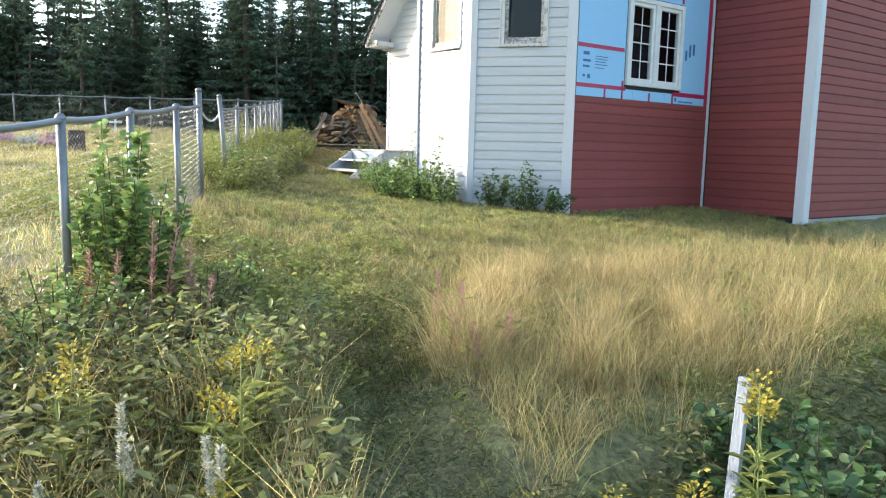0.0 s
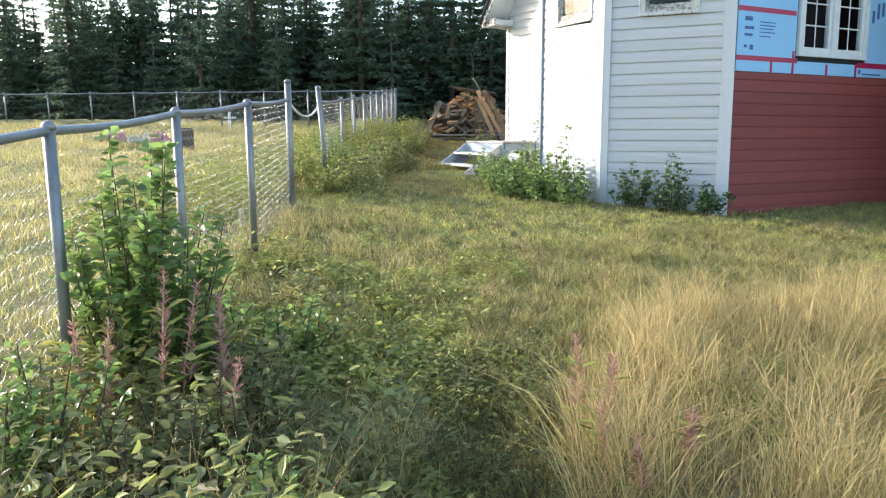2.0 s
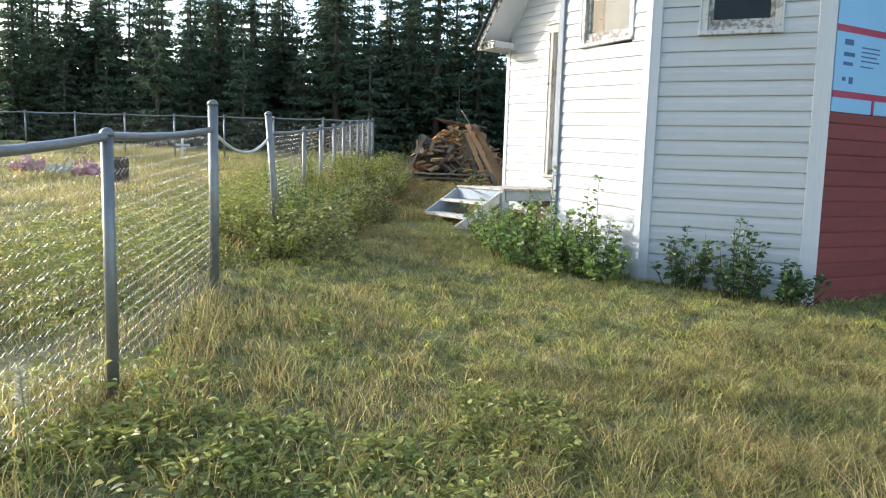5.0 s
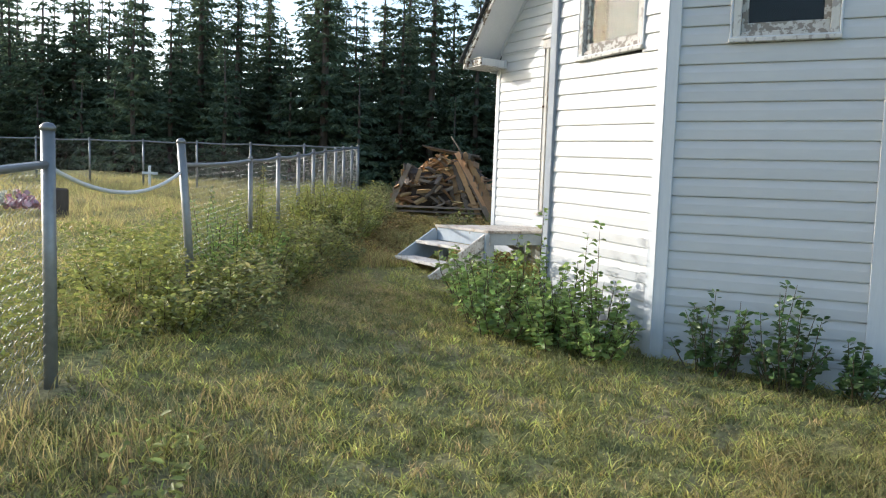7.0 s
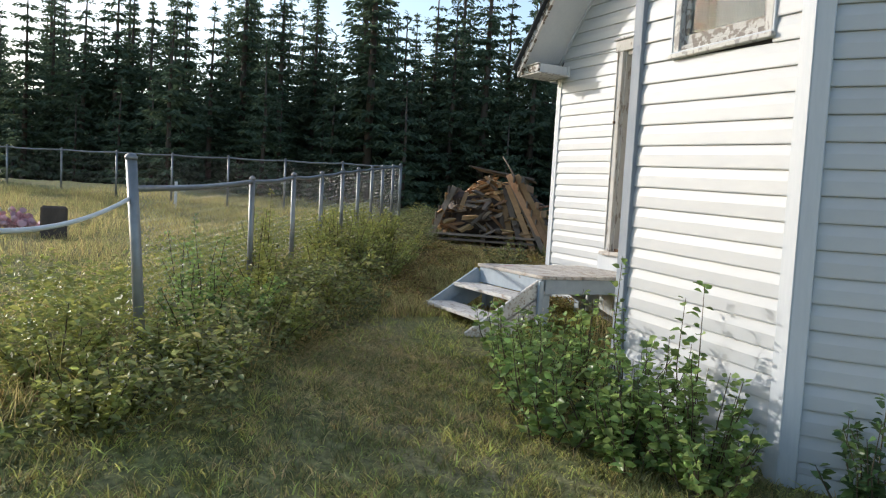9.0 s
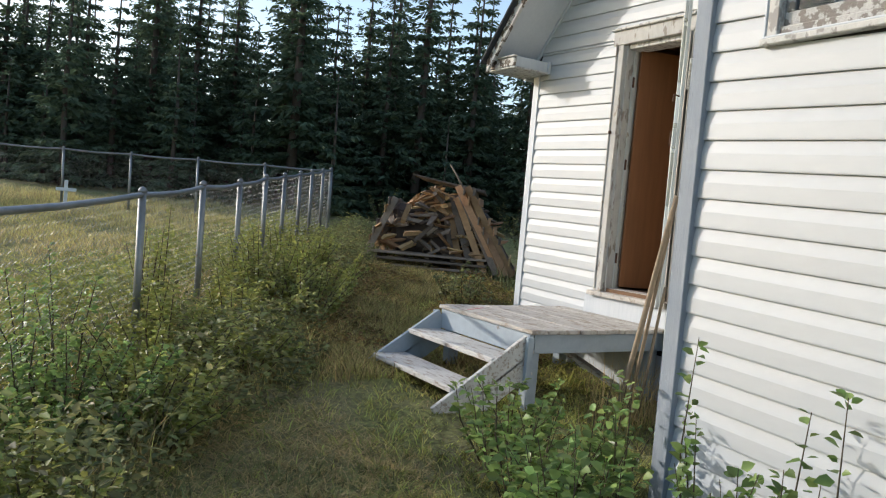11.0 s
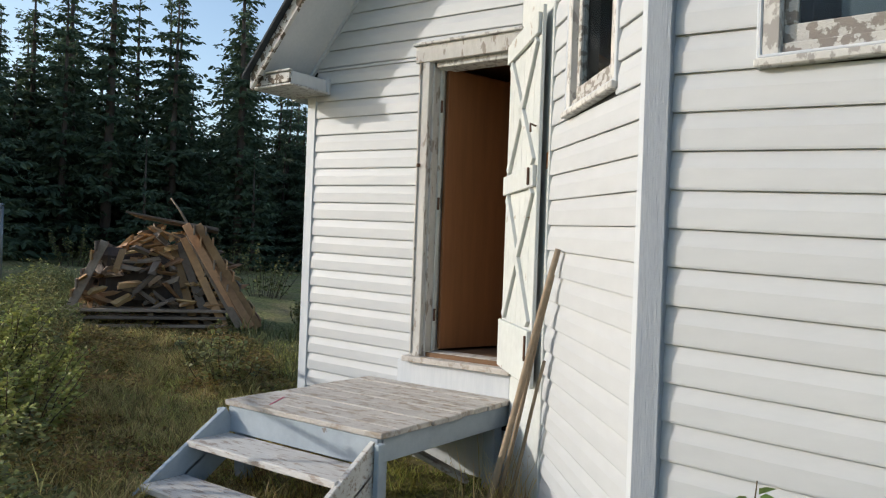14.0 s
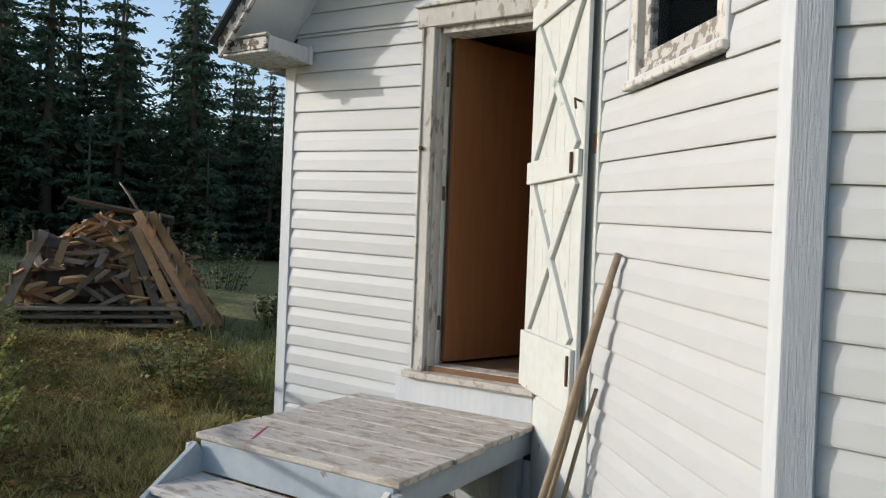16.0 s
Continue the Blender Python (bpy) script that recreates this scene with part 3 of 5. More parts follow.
    for i, (x0, z0, w, h) in enumerate(((0.14, 2.98, 0.13, 0.05), (0.14, 2.88, 0.16, 0.035), (0.14, 2.80, 0.14, 0.03), (0.14, 2.66, 0.05, 0.035), (0.24, 2.64, 0.06, 0.06),
                                        (0.40, 2.97, 0.28, 0.012), (0.40, 2.93, 0.28, 0.012), (0.40, 2.89, 0.24, 0.012), (0.40, 2.85, 0.28, 0.012), (0.40, 2.80, 0.2, 0.012),
                                        (2.58, 3.1, 0.05, 0.16), (2.68, 3.16, 0.05, 0.2), (2.78, 3.2, 0.05, 0.18), (2.36, zr + 0.04, 0.05, 0.06), (2.45, zr + 0.03, 0.4, 0.02))):
        wall_r.piece("print_bar", x0, x0 + w, z0, z0 + h, 0.012, 0.0142, PRINT, bevel=0)
    wall_r.piece("corner_strip", wr_len - 0.07, wr_len - 0.03, 0.6, TOP, 0.0, 0.04, TRIM)
    cw = thing("casement_window", "new white vinyl double casement with gold glazing bars", "window", kind="structure")
    cw.matrix_world = wall_r.m
    def bd(name, a0, a1, b0, b1, q0, q1, material, parent=cw):
        ob = part(name, box((a1 - a0, q1 - q0, b1 - b0), Matrix.Translation(((a0 + a1) / 2, (q0 + q1) / 2, (b0 + b1) / 2)), 0.004), material, parent)
        return ob
    mid = (w0 + w1) / 2
    for x0, x1, z0, z1 in ((w0, w1, 2.60, 2.66), (w0, w1, 3.88, 3.95), (w0, w0 + 0.07, 2.66, 3.88), (w1 - 0.07, w1, 2.66, 3.88), (mid - 0.05, mid + 0.05, 2.66, 3.88)):
        bd("window_frame", x0, x1, z0, z1, -0.06, 0.05, WHITEF)
    for x0, x1 in ((w0 + 0.07, mid - 0.05), (mid + 0.05, w1 - 0.07)):
        for a0_, a1_, b0_, b1_ in ((x0, x1, 2.66, 2.72), (x0, x1, 3.82, 3.88), (x0, x0 + 0.055, 2.72, 3.82), (x1 - 0.055, x1, 2.72, 3.82)):
            bd("sash", a0_, a1_, b0_, b1_, -0.04, 0.025, WHITEF)
        pane = bd("pane", x0 + 0.055, x1 - 0.055, 2.72, 3.82, -0.012, -0.008, GLASS)
        pane.visible_shadow = False
        xm = (x0 + x1) / 2
        bd("glazing_bar", xm - 0.01, xm + 0.01, 2.72, 3.82, -0.008, 0.002, WHITEF)
        for z in (2.995, 3.27, 3.545):
            bd("glazing_bar", x0 + 0.055, x1 - 0.055, z - 0.01, z + 0.01, -0.0075, 0.0015, WHITEF)
    # same black sheet in place of the casement's unlit room
    bd("unlit_room_sheet", w0, w1, 2.6, 3.95, -0.6, -0.58, DARKIN)
    wq_len = (P5 - P4).length
    wall_q = Wall("wall_return", P4, P5, 0.3, TOP, "dark red wooden clapboard return wall", None)
    wall_q.courses(RED, 0.05, wq_len - 0.13, 0.6, TOP, depth=0.013, lap=0.85)
    wall_q.piece("corner_board", wq_len - 0.14, wq_len + 0.03, 0.5, TOP, 0.0, 0.032, TRIM)
    far = Vector((17.5, 6.40, 0))
    wall_f = Wall("wall_front", P5, far, 0.0, TOP, "dark red wooden clapboard wall with pale corner board", None)
    wall_f.courses(RED, 0.12, 5.7, 0.6, TOP, depth=0.018, lap=0.85)
    wall_f.piece("corner_board", 0.0, 0.13, 0.5, TOP, 0.0, 0.034, TRIM)
    wall_f.piece("foundation", 0.06, 5.7, 0.1, 0.58, 0.0, 0.03, CONCRETE)
    # unseen walls that close the building, and a floor slab for the porch room
    Wall("wall_east", far, Vector((17.5, 14.58, 0)), 0.0, TOP, "plain rear wall of the house", None)
    Wall("wall_north", Vector((17.5, 14.58, 0)), P7, 0.0, 3.9, "plain north wall of the house", None)

    # porch room seen through the doorway
    for nm, a, b in (("room_wall_1", (9.34, 13.42), (11.8, 13.42)), ("room_wall_2", (11.8, 13.42), (11.8, 12.3)), ("room_wall_3", (11.8, 12.5), (9.34, 12.5))):
        a, b = Vector((*a, 0)), Vector((*b, 0))
        mid_, len_ = (a + b) / 2, (b - a).length
        ang = math.atan2(b.y - a.y, b.x - a.x)
        tagged(part(nm, box((len_, 0.04, 2.3), Matrix.Translation((mid_.x, mid_.y, 2.78)) @ Matrix.Rotation(ang, 4, "Z"), 0), ROOM), "dim brown panelled room wall", "wall", kind="structure")
    tagged(part("floor", box((2.6, 1.1, 0.06), Matrix.Translation((10.5, 12.95, 1.70)), 0), ROOM), "dark worn wooden room floor", "floor", kind="structure")
    tagged(part("ceiling", box((2.6, 1.1, 0.06), Matrix.Translation((10.5, 12.95, 3.93)), 0), ROOM), "dark room ceiling", "ceiling", kind="structure")

    # roof over the porch gable
    roof = thing("porch_roof", "gable roof edge with dark shingles and peeling white fascia", "roof", kind="structure")
    ov, eo = 0.50, 0.02
    y_e, z_e = 14.60, 3.74
    def rake(y):
        return z_e + (y_e - y) * slope
    def slab(name, x0, x1, y0, y1, lo, hi, material, label=""):
        bm = bmesh.new()
        vs = [bm.verts.new((x, y, rake(y) + o)) for x in (x0, x1) for y in (y0, y1) for o in (lo, hi)]
        for f in ((0, 1, 3, 2), (4, 6, 7, 5), (0, 4, 5, 1), (2, 3, 7, 6), (0, 2, 6, 4), (1, 5, 7, 3)):
            bm.faces.new([vs[i] for i in f])
        bmesh.ops.recalc_face_normals(bm, faces=bm.faces)
        return part(name, bm, material, roof, label)
    slab("soffit", 9.2 - ov + 0.03, 9.25, 12.0, 14.58, -0.01, 0.02, TRIM)
    slab("rake_fascia", 9.2 - ov, 9.2 - ov + 0.03, 12.0, 14.66, -0.03, 0.09, FLAKED, "fascia board with badly flaking white paint")
    slab("soffit_bead", 9.17, 9.215, 12.0, 14.5, -0.05, -0.01, TRIM)
    step_y = 0.16
    y = 14.70
    while y > 12.0:
        slab("shingle", 9.2 - ov - 0.05, 17.4, y - step_y, y, 0.09 + 0.008, 0.125, SHINGLE)
        y -= step_y
    part("eave_return", box((0.40, 0.36, 0.095), Matrix.Translation((8.985, 14.47, 3.725)), 0.005), TRIM, roof, "white boxed eave return")
    part("eave_return_end", box((0.022, 0.40, 0.075), Matrix.Translation((8.773, 14.49, 3.72)), 0.005), FLAKED, roof, "flaking end of the boxed eave")
    part("eave_return_rim", box((0.03, 0.42, 0.016), Matrix.Translation((8.769, 14.49, 3.775)), 0.004), PEEL, roof)
    part("eave_return_joint", box((0.03, 0.03, 0.125), Matrix.Translation((9.165, 14.283, 3.72)), 0.004), TRIM, roof)
    part("eave_ledge", box((0.44, 0.44, 0.016), Matrix.Translation((8.975, 14.49, 3.667)), 0.004), PEEL, roof)
    part("eave_box", box((8.2, 0.14, 0.14), Matrix.Translation((13.3, 14.66, 3.72)), 0.004), TRIM, roof)
    part("far_slope", box((8.4, 3.2, 0.08), Matrix.Translation((13.3, 13.3, 5.35)) @ Matrix.Rotation(math.atan(slope) * -1.0, 4, "X"), 0), SHINGLE, roof)
    # bay roof and main roof, above the view
    main = thing("main_roof", "dark shingled roof over the bay and main house", "roof", kind="structure")
    bm = bmesh.new()
    ring = [bm.verts.new((p.x, p.y, TOP)) for p in (P2, P1, P3, P4, P5, far, Vector((17.5, 12.4, 0)), P6)]
    apex = bm.verts.new((12.5, 9.8, TOP + 2.6))
    for i in range(len(ring)):
        bm.faces.new((ring[i], ring[(i + 1) % len(ring)], apex))
    bm.faces.new(ring[::-1])
    bmesh.ops.recalc_face_normals(bm, faces=bm.faces)
    part("roof_slopes", bm, SHINGLE, main)


build_house()


# ---- doors ----
def build_doors():
    # brown inner door, standing open into the room
    d = thing("inner_door", "brown plywood inner door standing open into the room", "door", at=(9.29, 13.225, 1.74))
    d.rotation_euler = (0, 0, radians(-17))
    part("leaf", box((0.76, 0.035, 2.02), Matrix.Translation((0.40, 0.0, 1.02)), 0.003), BROWN, d)
    part("door_knob", tube([(0.70, -0.02, 0.95), (0.70, -0.05, 0.95), (0.70, -0.075, 0.95)], [0.012, 0.012, 0.026], 10), RUST, d)
    # white storm door, folded back towards the bay wall
    h, f = Vector((9.12, 12.56)), Vector((8.545, 12.012))
    w = (f - h).length
    s = thing("storm_door", "old white board storm door with cross battens, swung wide open", "door", at=(h.x, h.y, 1.71))
    s.rotation_euler = (0, 0, math.atan2(f.y - h.y, f.x - h.x))
    H = 2.13
    n = 6
    for i in range(n):
        part("plank", box((w / n - 0.003, 0.022, H), Matrix.Translation((w * (i + 0.5) / n, 0, H / 2)), 0.003), PEELDOOR, s)
    def bat(a, b, wd=0.055):
        a, b = Vector((a[0], -0.022, a[1])), Vector((b[0], -0.022, b[1]))
        part("batten", beam(a, b, wd, 0.024, 0.003, up=(0, 1, 0)), PEELDOOR, s)
    for sgn in (1,):
        for z in (0.17, 1.18, H - 0.1):
            part("rail", box((w - 0.02, 0.024, 0.12 if z != 0.17 else 0.3), Matrix.Translation((w / 2, -0.024, z)), 0.004), PEELDOOR, s)
        m = w / 2
        bat((0.1, 0.35), (w - 0.06, 1.1)), bat((w - 0.06, 0.35), (0.1, 1.1))
        bat((0.1, 1.26), (w - 0.06, H - 0.18)), bat((w - 0.06, 1.26), (0.1, H - 0.18))
    part("latch", box((0.014, 0.014, 0.1), Matrix.Translation((w - 0.07, -0.046, 1.18)), 0.004), RUST, s, "rusty iron latch")
    part("hook", tube([(w - 0.05, -0.015, 1.46), (w - 0.04, -0.05, 1.47), (w - 0.01, -0.055, 1.42)], 0.006, 6), RUST, s)
    part("strap", box((0.016, 0.012, 0.14), Matrix.Translation((w - 0.03, -0.042, 0.22)), 0.003), RUST, s)


build_doors()


# ---- porch platform and steps ----
def build_porch():
    p = thing("porch_platform", "worn wooden porch platform with flaking white paint", "platform")
    x0, x1, y0, y1, zt = 7.85, 9.18, 12.51, 13.74, 1.50
    n = 9
    pw = (x1 - x0) / n
    rnd = random.Random(3)
    for i in range(n):
        o = rnd.uniform(-0.012, 0.012)
        part("deck_board", box((pw - 0.005, y1 - y0 + 0.03, 0.032), Matrix.Translation((x0 + pw * (i + 0.5), (y0 + y1) / 2 + o, zt - 0.016 + rnd.uniform(-0.002, 0.002))), 0.005), DECK, p)
    def bd(name, a, b, m, label=""):
        a, b = Vector(a), Vector(b)
        return part(name, box(tuple(b - a), Matrix.Translation((a + b) / 2), 0.004), m, p, label)
    bd("rim_board", (x0 + 0.06, y0 + 0.015, zt - 0.17), (x1, y0 + 0.05, zt - 0.034), BLUEGREY)
    bd("rim_board", (x0 + 0.06, y1 - 0.05, zt - 0.17), (x1, y1 - 0.015, zt - 0.034), BLUEGREY)
    bd("rim_board", (x0 + 0.015, y0 + 0.015, zt - 0.19), (x0 + 0.05, y1 - 0.015, zt - 0.034), BLUEGREY, "faded blue-grey riser board")
    for x, y in ((x0 + 0.09, y0 + 0.09), (x0 + 0.09, y1 - 0.09), (x1 - 0.08, y0 + 0.09), (x1 - 0.08, y1 - 0.09)):
        g = gz(x, y) - 0.08
        bd("post", (x - 0.045, y - 0.045, g), (x + 0.045, y + 0.045, zt - 0.035), BLUEGREY)
    st = part("paint_stain", box((0.26, 0.012, 0.002), Matrix.Translation((8.05, 13.5, zt + 0.001)) @ Matrix.Rotation(0.5, 4, "Z"), 0), TAPE, p, "old pinkish red paint line")
    part("brace", beam((8.55, 13.35, 1.36), (9.05, 12.75, 0.95), 0.14, 0.03), STEP, p, "white diagonal brace under the deck")
    # steps
    s = thing("porch_steps", "two-tread wooden steps with worn white paint", "steps")
    for y in (y0 + 0.02, y1 - 0.02):
        for k, dz in ((0, 0.0), (1, -0.15)):
            a, b = Vector((7.16, y, 0.93 + dz)), Vector((7.87, y, 1.40 + dz))
            part("stringer", beam(a, b, 0.145, 0.034, 0.004, up=(0, 1, 0)), BLUEGREY if y > 13 else STEP, s)
    rnd = random.Random(5)
    for zt_, xa, xb in ((1.305, 7.565, 7.862), (1.115, 7.265, 7.555)):
        part("tread", box((xb - xa, y1 - y0 - 0.06 if zt_ < 1.2 else y1 - y0 - 0.04, 0.038), Matrix.Translation(((xa + xb) / 2, (y0 + y1) / 2, zt_ - 0.019)), 0.006), STEP, s)
    for k in (0, 1):
        x, y = 7.84, (y0 - 0.02, y1 + 0.02)[k]
        part("cleat", box((0.05, 0.035, 0.3), Matrix.Translation((x, y, 1.30)), 0.004), BLUEGREY, s)


build_porch()


def build_sticks():
    for a, b, r in (((8.47, 12.25, gz(8.47, 12.25)), (8.32, 11.76, 2.49), 0.019), ((8.56, 12.24, gz(8.56, 12.24)), (8.34, 11.795, 2.36), 0.013), ((8.62, 12.2, gz(8.62, 12.2)), (8.42, 11.87, 1.9), 0.011)):
        ob = thing("wooden_pole", "grey-brown wooden pole leaning on the bay wall", "pole", "poles leaning beside the porch")
        a, b = Vector(a), Vector(b)
        pts = [a.lerp(b, i / 6) + Vector((0, 0, 0.012 * math.sin(i * 1.7))) for i in range(7)]
        part("shaft", tube(pts, [r * (1.1 - 0.04 * i) for i in range(7)], 8), STICK, ob)


build_sticks()


# ---- wood pile ----
def build_pile():
    rnd = random.Random(11)
    c = Vector((10.87, 18.81, 0))
    right = Vector((0.80, -0.60, 0)).normalized()      # across, as one comes up the path
    back = Vector((0.60, 0.80, 0)).normalized()
    g = gz(c.x, c.y)
    def at(u, v, h):
        p = c + right * u + back * v
        return Vector((p.x, p.y, g + h))
    def board(name, a, b, w, t, m, parent, up=(0, 0, 1)):
        return part(name, beam(a, b, w, t, 0.004, up), m, parent)
    pal = thing("wood_pallet", "weathered wooden pallet under the firewood pile", "pallet")
    for k, h in enumerate((0.03, 0.13, 0.22)):
        for v in (-0.62, -0.3, 0.05, 0.4):
            board("slat", at(-1.0, v, h), at(0.75, v, h), 0.13, 0.035, WOODGREY, pal)
    for u in (-0.95, -0.15, 0.68):
        board("bearer", at(u, -0.6, 0.08), at(u, 0.5, 0.08), 0.07, 0.07, WOODGREY, pal)
        board("bearer", at(u, -0.6, 0.175), at(u, 0.5, 0.175), 0.07, 0.05, WOODGREY, pal)
    pile = thing("firewood_pile", "heaped split firewood and scrap boards, tan and grey", "wood pile")
    meshes = []
    for i in range(7):
        bm = box((1, 1, 1), bevel=0)
        for v in bm.verts:
            v.co += Vector((rnd.uniform(-0.18, 0.18), rnd.uniform(-0.18, 0.18), rnd.uniform(-0.12, 0.12)))
        meshes.append(mesh_of(bm, WOODTAN if i < 4 else WOODGREY, "split_log"))
    count = 0
    while count < 295:
        u, v, h = rnd.uniform(-1.0, 0.85), rnd.uniform(-0.62, 0.6), rnd.uniform(0.27, 1.38)
        lim = 1.0 - abs(u + 0.05) * 0.62
        if h > 0.27 + 1.12 * lim - abs(v) * 0.35:
            continue
        p = at(u, v, h)
        m = Matrix.Translation(p) @ Euler((rnd.gauss(0, 0.45), rnd.gauss(0, 0.45), rnd.choice((0.9, -0.7, 2.2, 0.2)) + rnd.gauss(0, 0.5))).to_matrix().to_4x4()
        size = (rnd.uniform(0.18, 0.42), rnd.uniform(0.035, 0.1), rnd.uniform(0.018, 0.06))
        shared("split_log", meshes[rnd.randrange(7)], pile, m @ Matrix.Diagonal((*size, 1)))
        count += 1
    # added dark box: its colour imitates the shade between the logs
    heap = part("gap_shade_core", box((1.5, 0.8, 0.75), Matrix.Translation(at(-0.05, 0.1, 0.6)) @ Matrix.Rotation(math.atan2(right.y, right.x), 4, "Z"), 0.1), BARK, pile)
    # pallets leaning on the heap from both sides
    def leaning(foot, top, label, high=1.3):
        b = thing("leaning_pallet", label, "pallet", "pallets leaning on the wood pile")
        for k, v in enumerate((-0.66, -0.12, 0.42)):
            lo, hi = at(foot, v, 0.02), at(top, v + 0.08, high - 0.03 * k)
            part("stringer", beam(lo, hi, 0.035, 0.10, 0.004, up=tuple(right)), WOODTAN if k == 0 and foot > 0 else WOODGREY, b)
        n = 9
        for i in range(n):
            if i in (2, 6):
                continue
            f = (i + 0.5) / n
            sgn = 1 if foot > 0 else -1
            lo, hi = at(foot + (top - foot) * f + sgn * 0.065, -0.7 + rnd.uniform(-0.03, 0.03), 0.02 + (high - 0.02) * f), at(foot + (top - foot) * f + sgn * 0.065, 0.5, 0.02 + (high - 0.02) * f)
            part("slat", beam(lo, hi, 0.12 if i % 3 else 0.09, 0.022, 0.003, up=tuple(right)), WOODTAN if rnd.random() < 0.4 else WOODGREY, b)
    leaning(1.15, 0.36, "tan and grey pallet leaning against the wood pile")
    leaning(0.98, 0.22, "grey pallet leaning against the wood pile")
    leaning(-1.15, -0.7, "grey weathered pallet leaning against the wood pile", 1.05)
    for i in range(6):
        v = -0.75 + i * 0.05
        b = thing("leaning_board", "long board leaning against the front of the wood pile", "board", "boards leaning on the wood pile")
        board("plank", at(1.02 - 0.15 * i + rnd.uniform(-0.05, 0.05), v, 0.03), at(0.32 - 0.06 * i, v + 0.25, 1.25 - 0.06 * i), 0.03, 0.10, (WOODTAN, WOODGREY)[i % 2], b, up=tuple(right))
    for i in range(5):
        b = thing("roof_board", "grey weathered board lying over the wood pile", "board", "boards lying over the wood pile")
        board("plank", at(-0.5 + 0.02 * i, -0.3 + i * 0.17, 1.43 - 0.01 * i), at(0.62, -0.25 + i * 0.17, 1.24 + rnd.uniform(-0.02, 0.03)), 0.16, 0.025, WOODGREY, b)
    b = thing("loose_stick", "thin stick poking up from the wood pile", "stick")
    part("shaft", tube([at(0.3, 0.1, 1.2), at(0.12, 0.15, 1.5), at(0.0, 0.2, 1.66)], [0.018, 0.015, 0.01], 6), STICK, b)


build_pile()


# ---- chain-link fences ----
def chain_link(p0, p1, h0, h1, cell=0.06, wire=0.0014):
    """Woven wire between two feet p0 and p1 with upper heights h0 and h1: zigzag wires of three-sided section."""
    p0, p1 = np.array(p0, dtype=float), np.array(p1, dtype=float)
    run = p1 - p0
    length = np.hypot(run[0], run[1])
    d = np.array([run[0] / length, run[1] / length, 0])
    nrm = np.array([-d[1], d[0], 0])
    nw = max(2, int(length / cell))
    rows = 40
    V, F = [], []
    base = 0
    for i in range(nw):
        k = np.arange(rows + 1)
        s = (i + 0.5 + np.where(k % 2 == 0, -0.5, 0.5)) * cell
        f = np.clip(s / length, 0, 1)
        low = p0[2] + (p1[2] - p0[2]) * f
        high = h0 + (h1 - h0) * f
        z = low + (high - low) * k / rows
        c = p0 * [1, 1, 0] + d * s[:, None] + np.array([0, 0, 1]) * z[:, None] + nrm * (np.where(k % 2 == 0, 0.002, -0.002))[:, None]
        for o in (d * wire, -d * wire * 0.5 + nrm * wire, -d * wire * 0.5 - nrm * wire):
            V.append(c + o)
        a = np.arange(rows)[:, None]
        R = rows + 1
        for j in range(3):
            j2 = (j + 1) % 3
            F.append(base + np.concatenate([a + j * R, a + 1 + j * R, a + 1 + j2 * R, a + j2 * R], 1))
        base += 3 * R
    return np.concatenate(V), np.concatenate(F)


def build_fence(label, posts, tops, heights, rail_drop, r_post, r_rail, mesh=True):
    f = thing("chain_link_fence", label, "fence", "chain-link graveyard fence")
    feet = [(x, y, gz(x, y)) for x, y in posts]
    for (x, y, g), t, r in zip(feet, tops, r_post):
        lean = 0.11 if (x, y) == (4.35, 11.66) else 0.015
        po = part("post", tube([(x + lean, y, g - 0.1), (x + lean / 2, y, (g + t) / 2), (x, y, t)], r, 10), GALV, f)
        part("post_cap", tube([(x, y, t - 0.005), (x, y, t + 0.012), (x, y, t + 0.03), (x, y, t + 0.036)], [r * 1.15, r * 1.15, r * 0.7, r * 0.1], 10), GALV, po)
    rails = [(x, y, h) for (x, y, g), h in zip(feet, heights)]
    fine = []
    for a, b in zip(rails, rails[1:]):
        fine += [tuple(Vector(a).lerp(Vector(b), k / 4) - Vector((0, 0, 0.02 * math.sin(k / 4 * math.pi)))) for k in range(4)]
    fine.append(rails[-1])
    part("top_rail", tube(fine, r_rail, 8), GALV, f)
    if mesh:
        for a, b, ha, hb in zip(feet, feet[1:], heights, heights[1:]):
            v, q = chain_link((a[0], a[1], a[2] + 0.04), (b[0], b[1], b[2] + 0.04), ha - 0.01, hb - 0.01)
            ob = new("wire_mesh", mesh_arrays("wire_mesh", v, [q], GALV))
            ob.parent = f
    return f


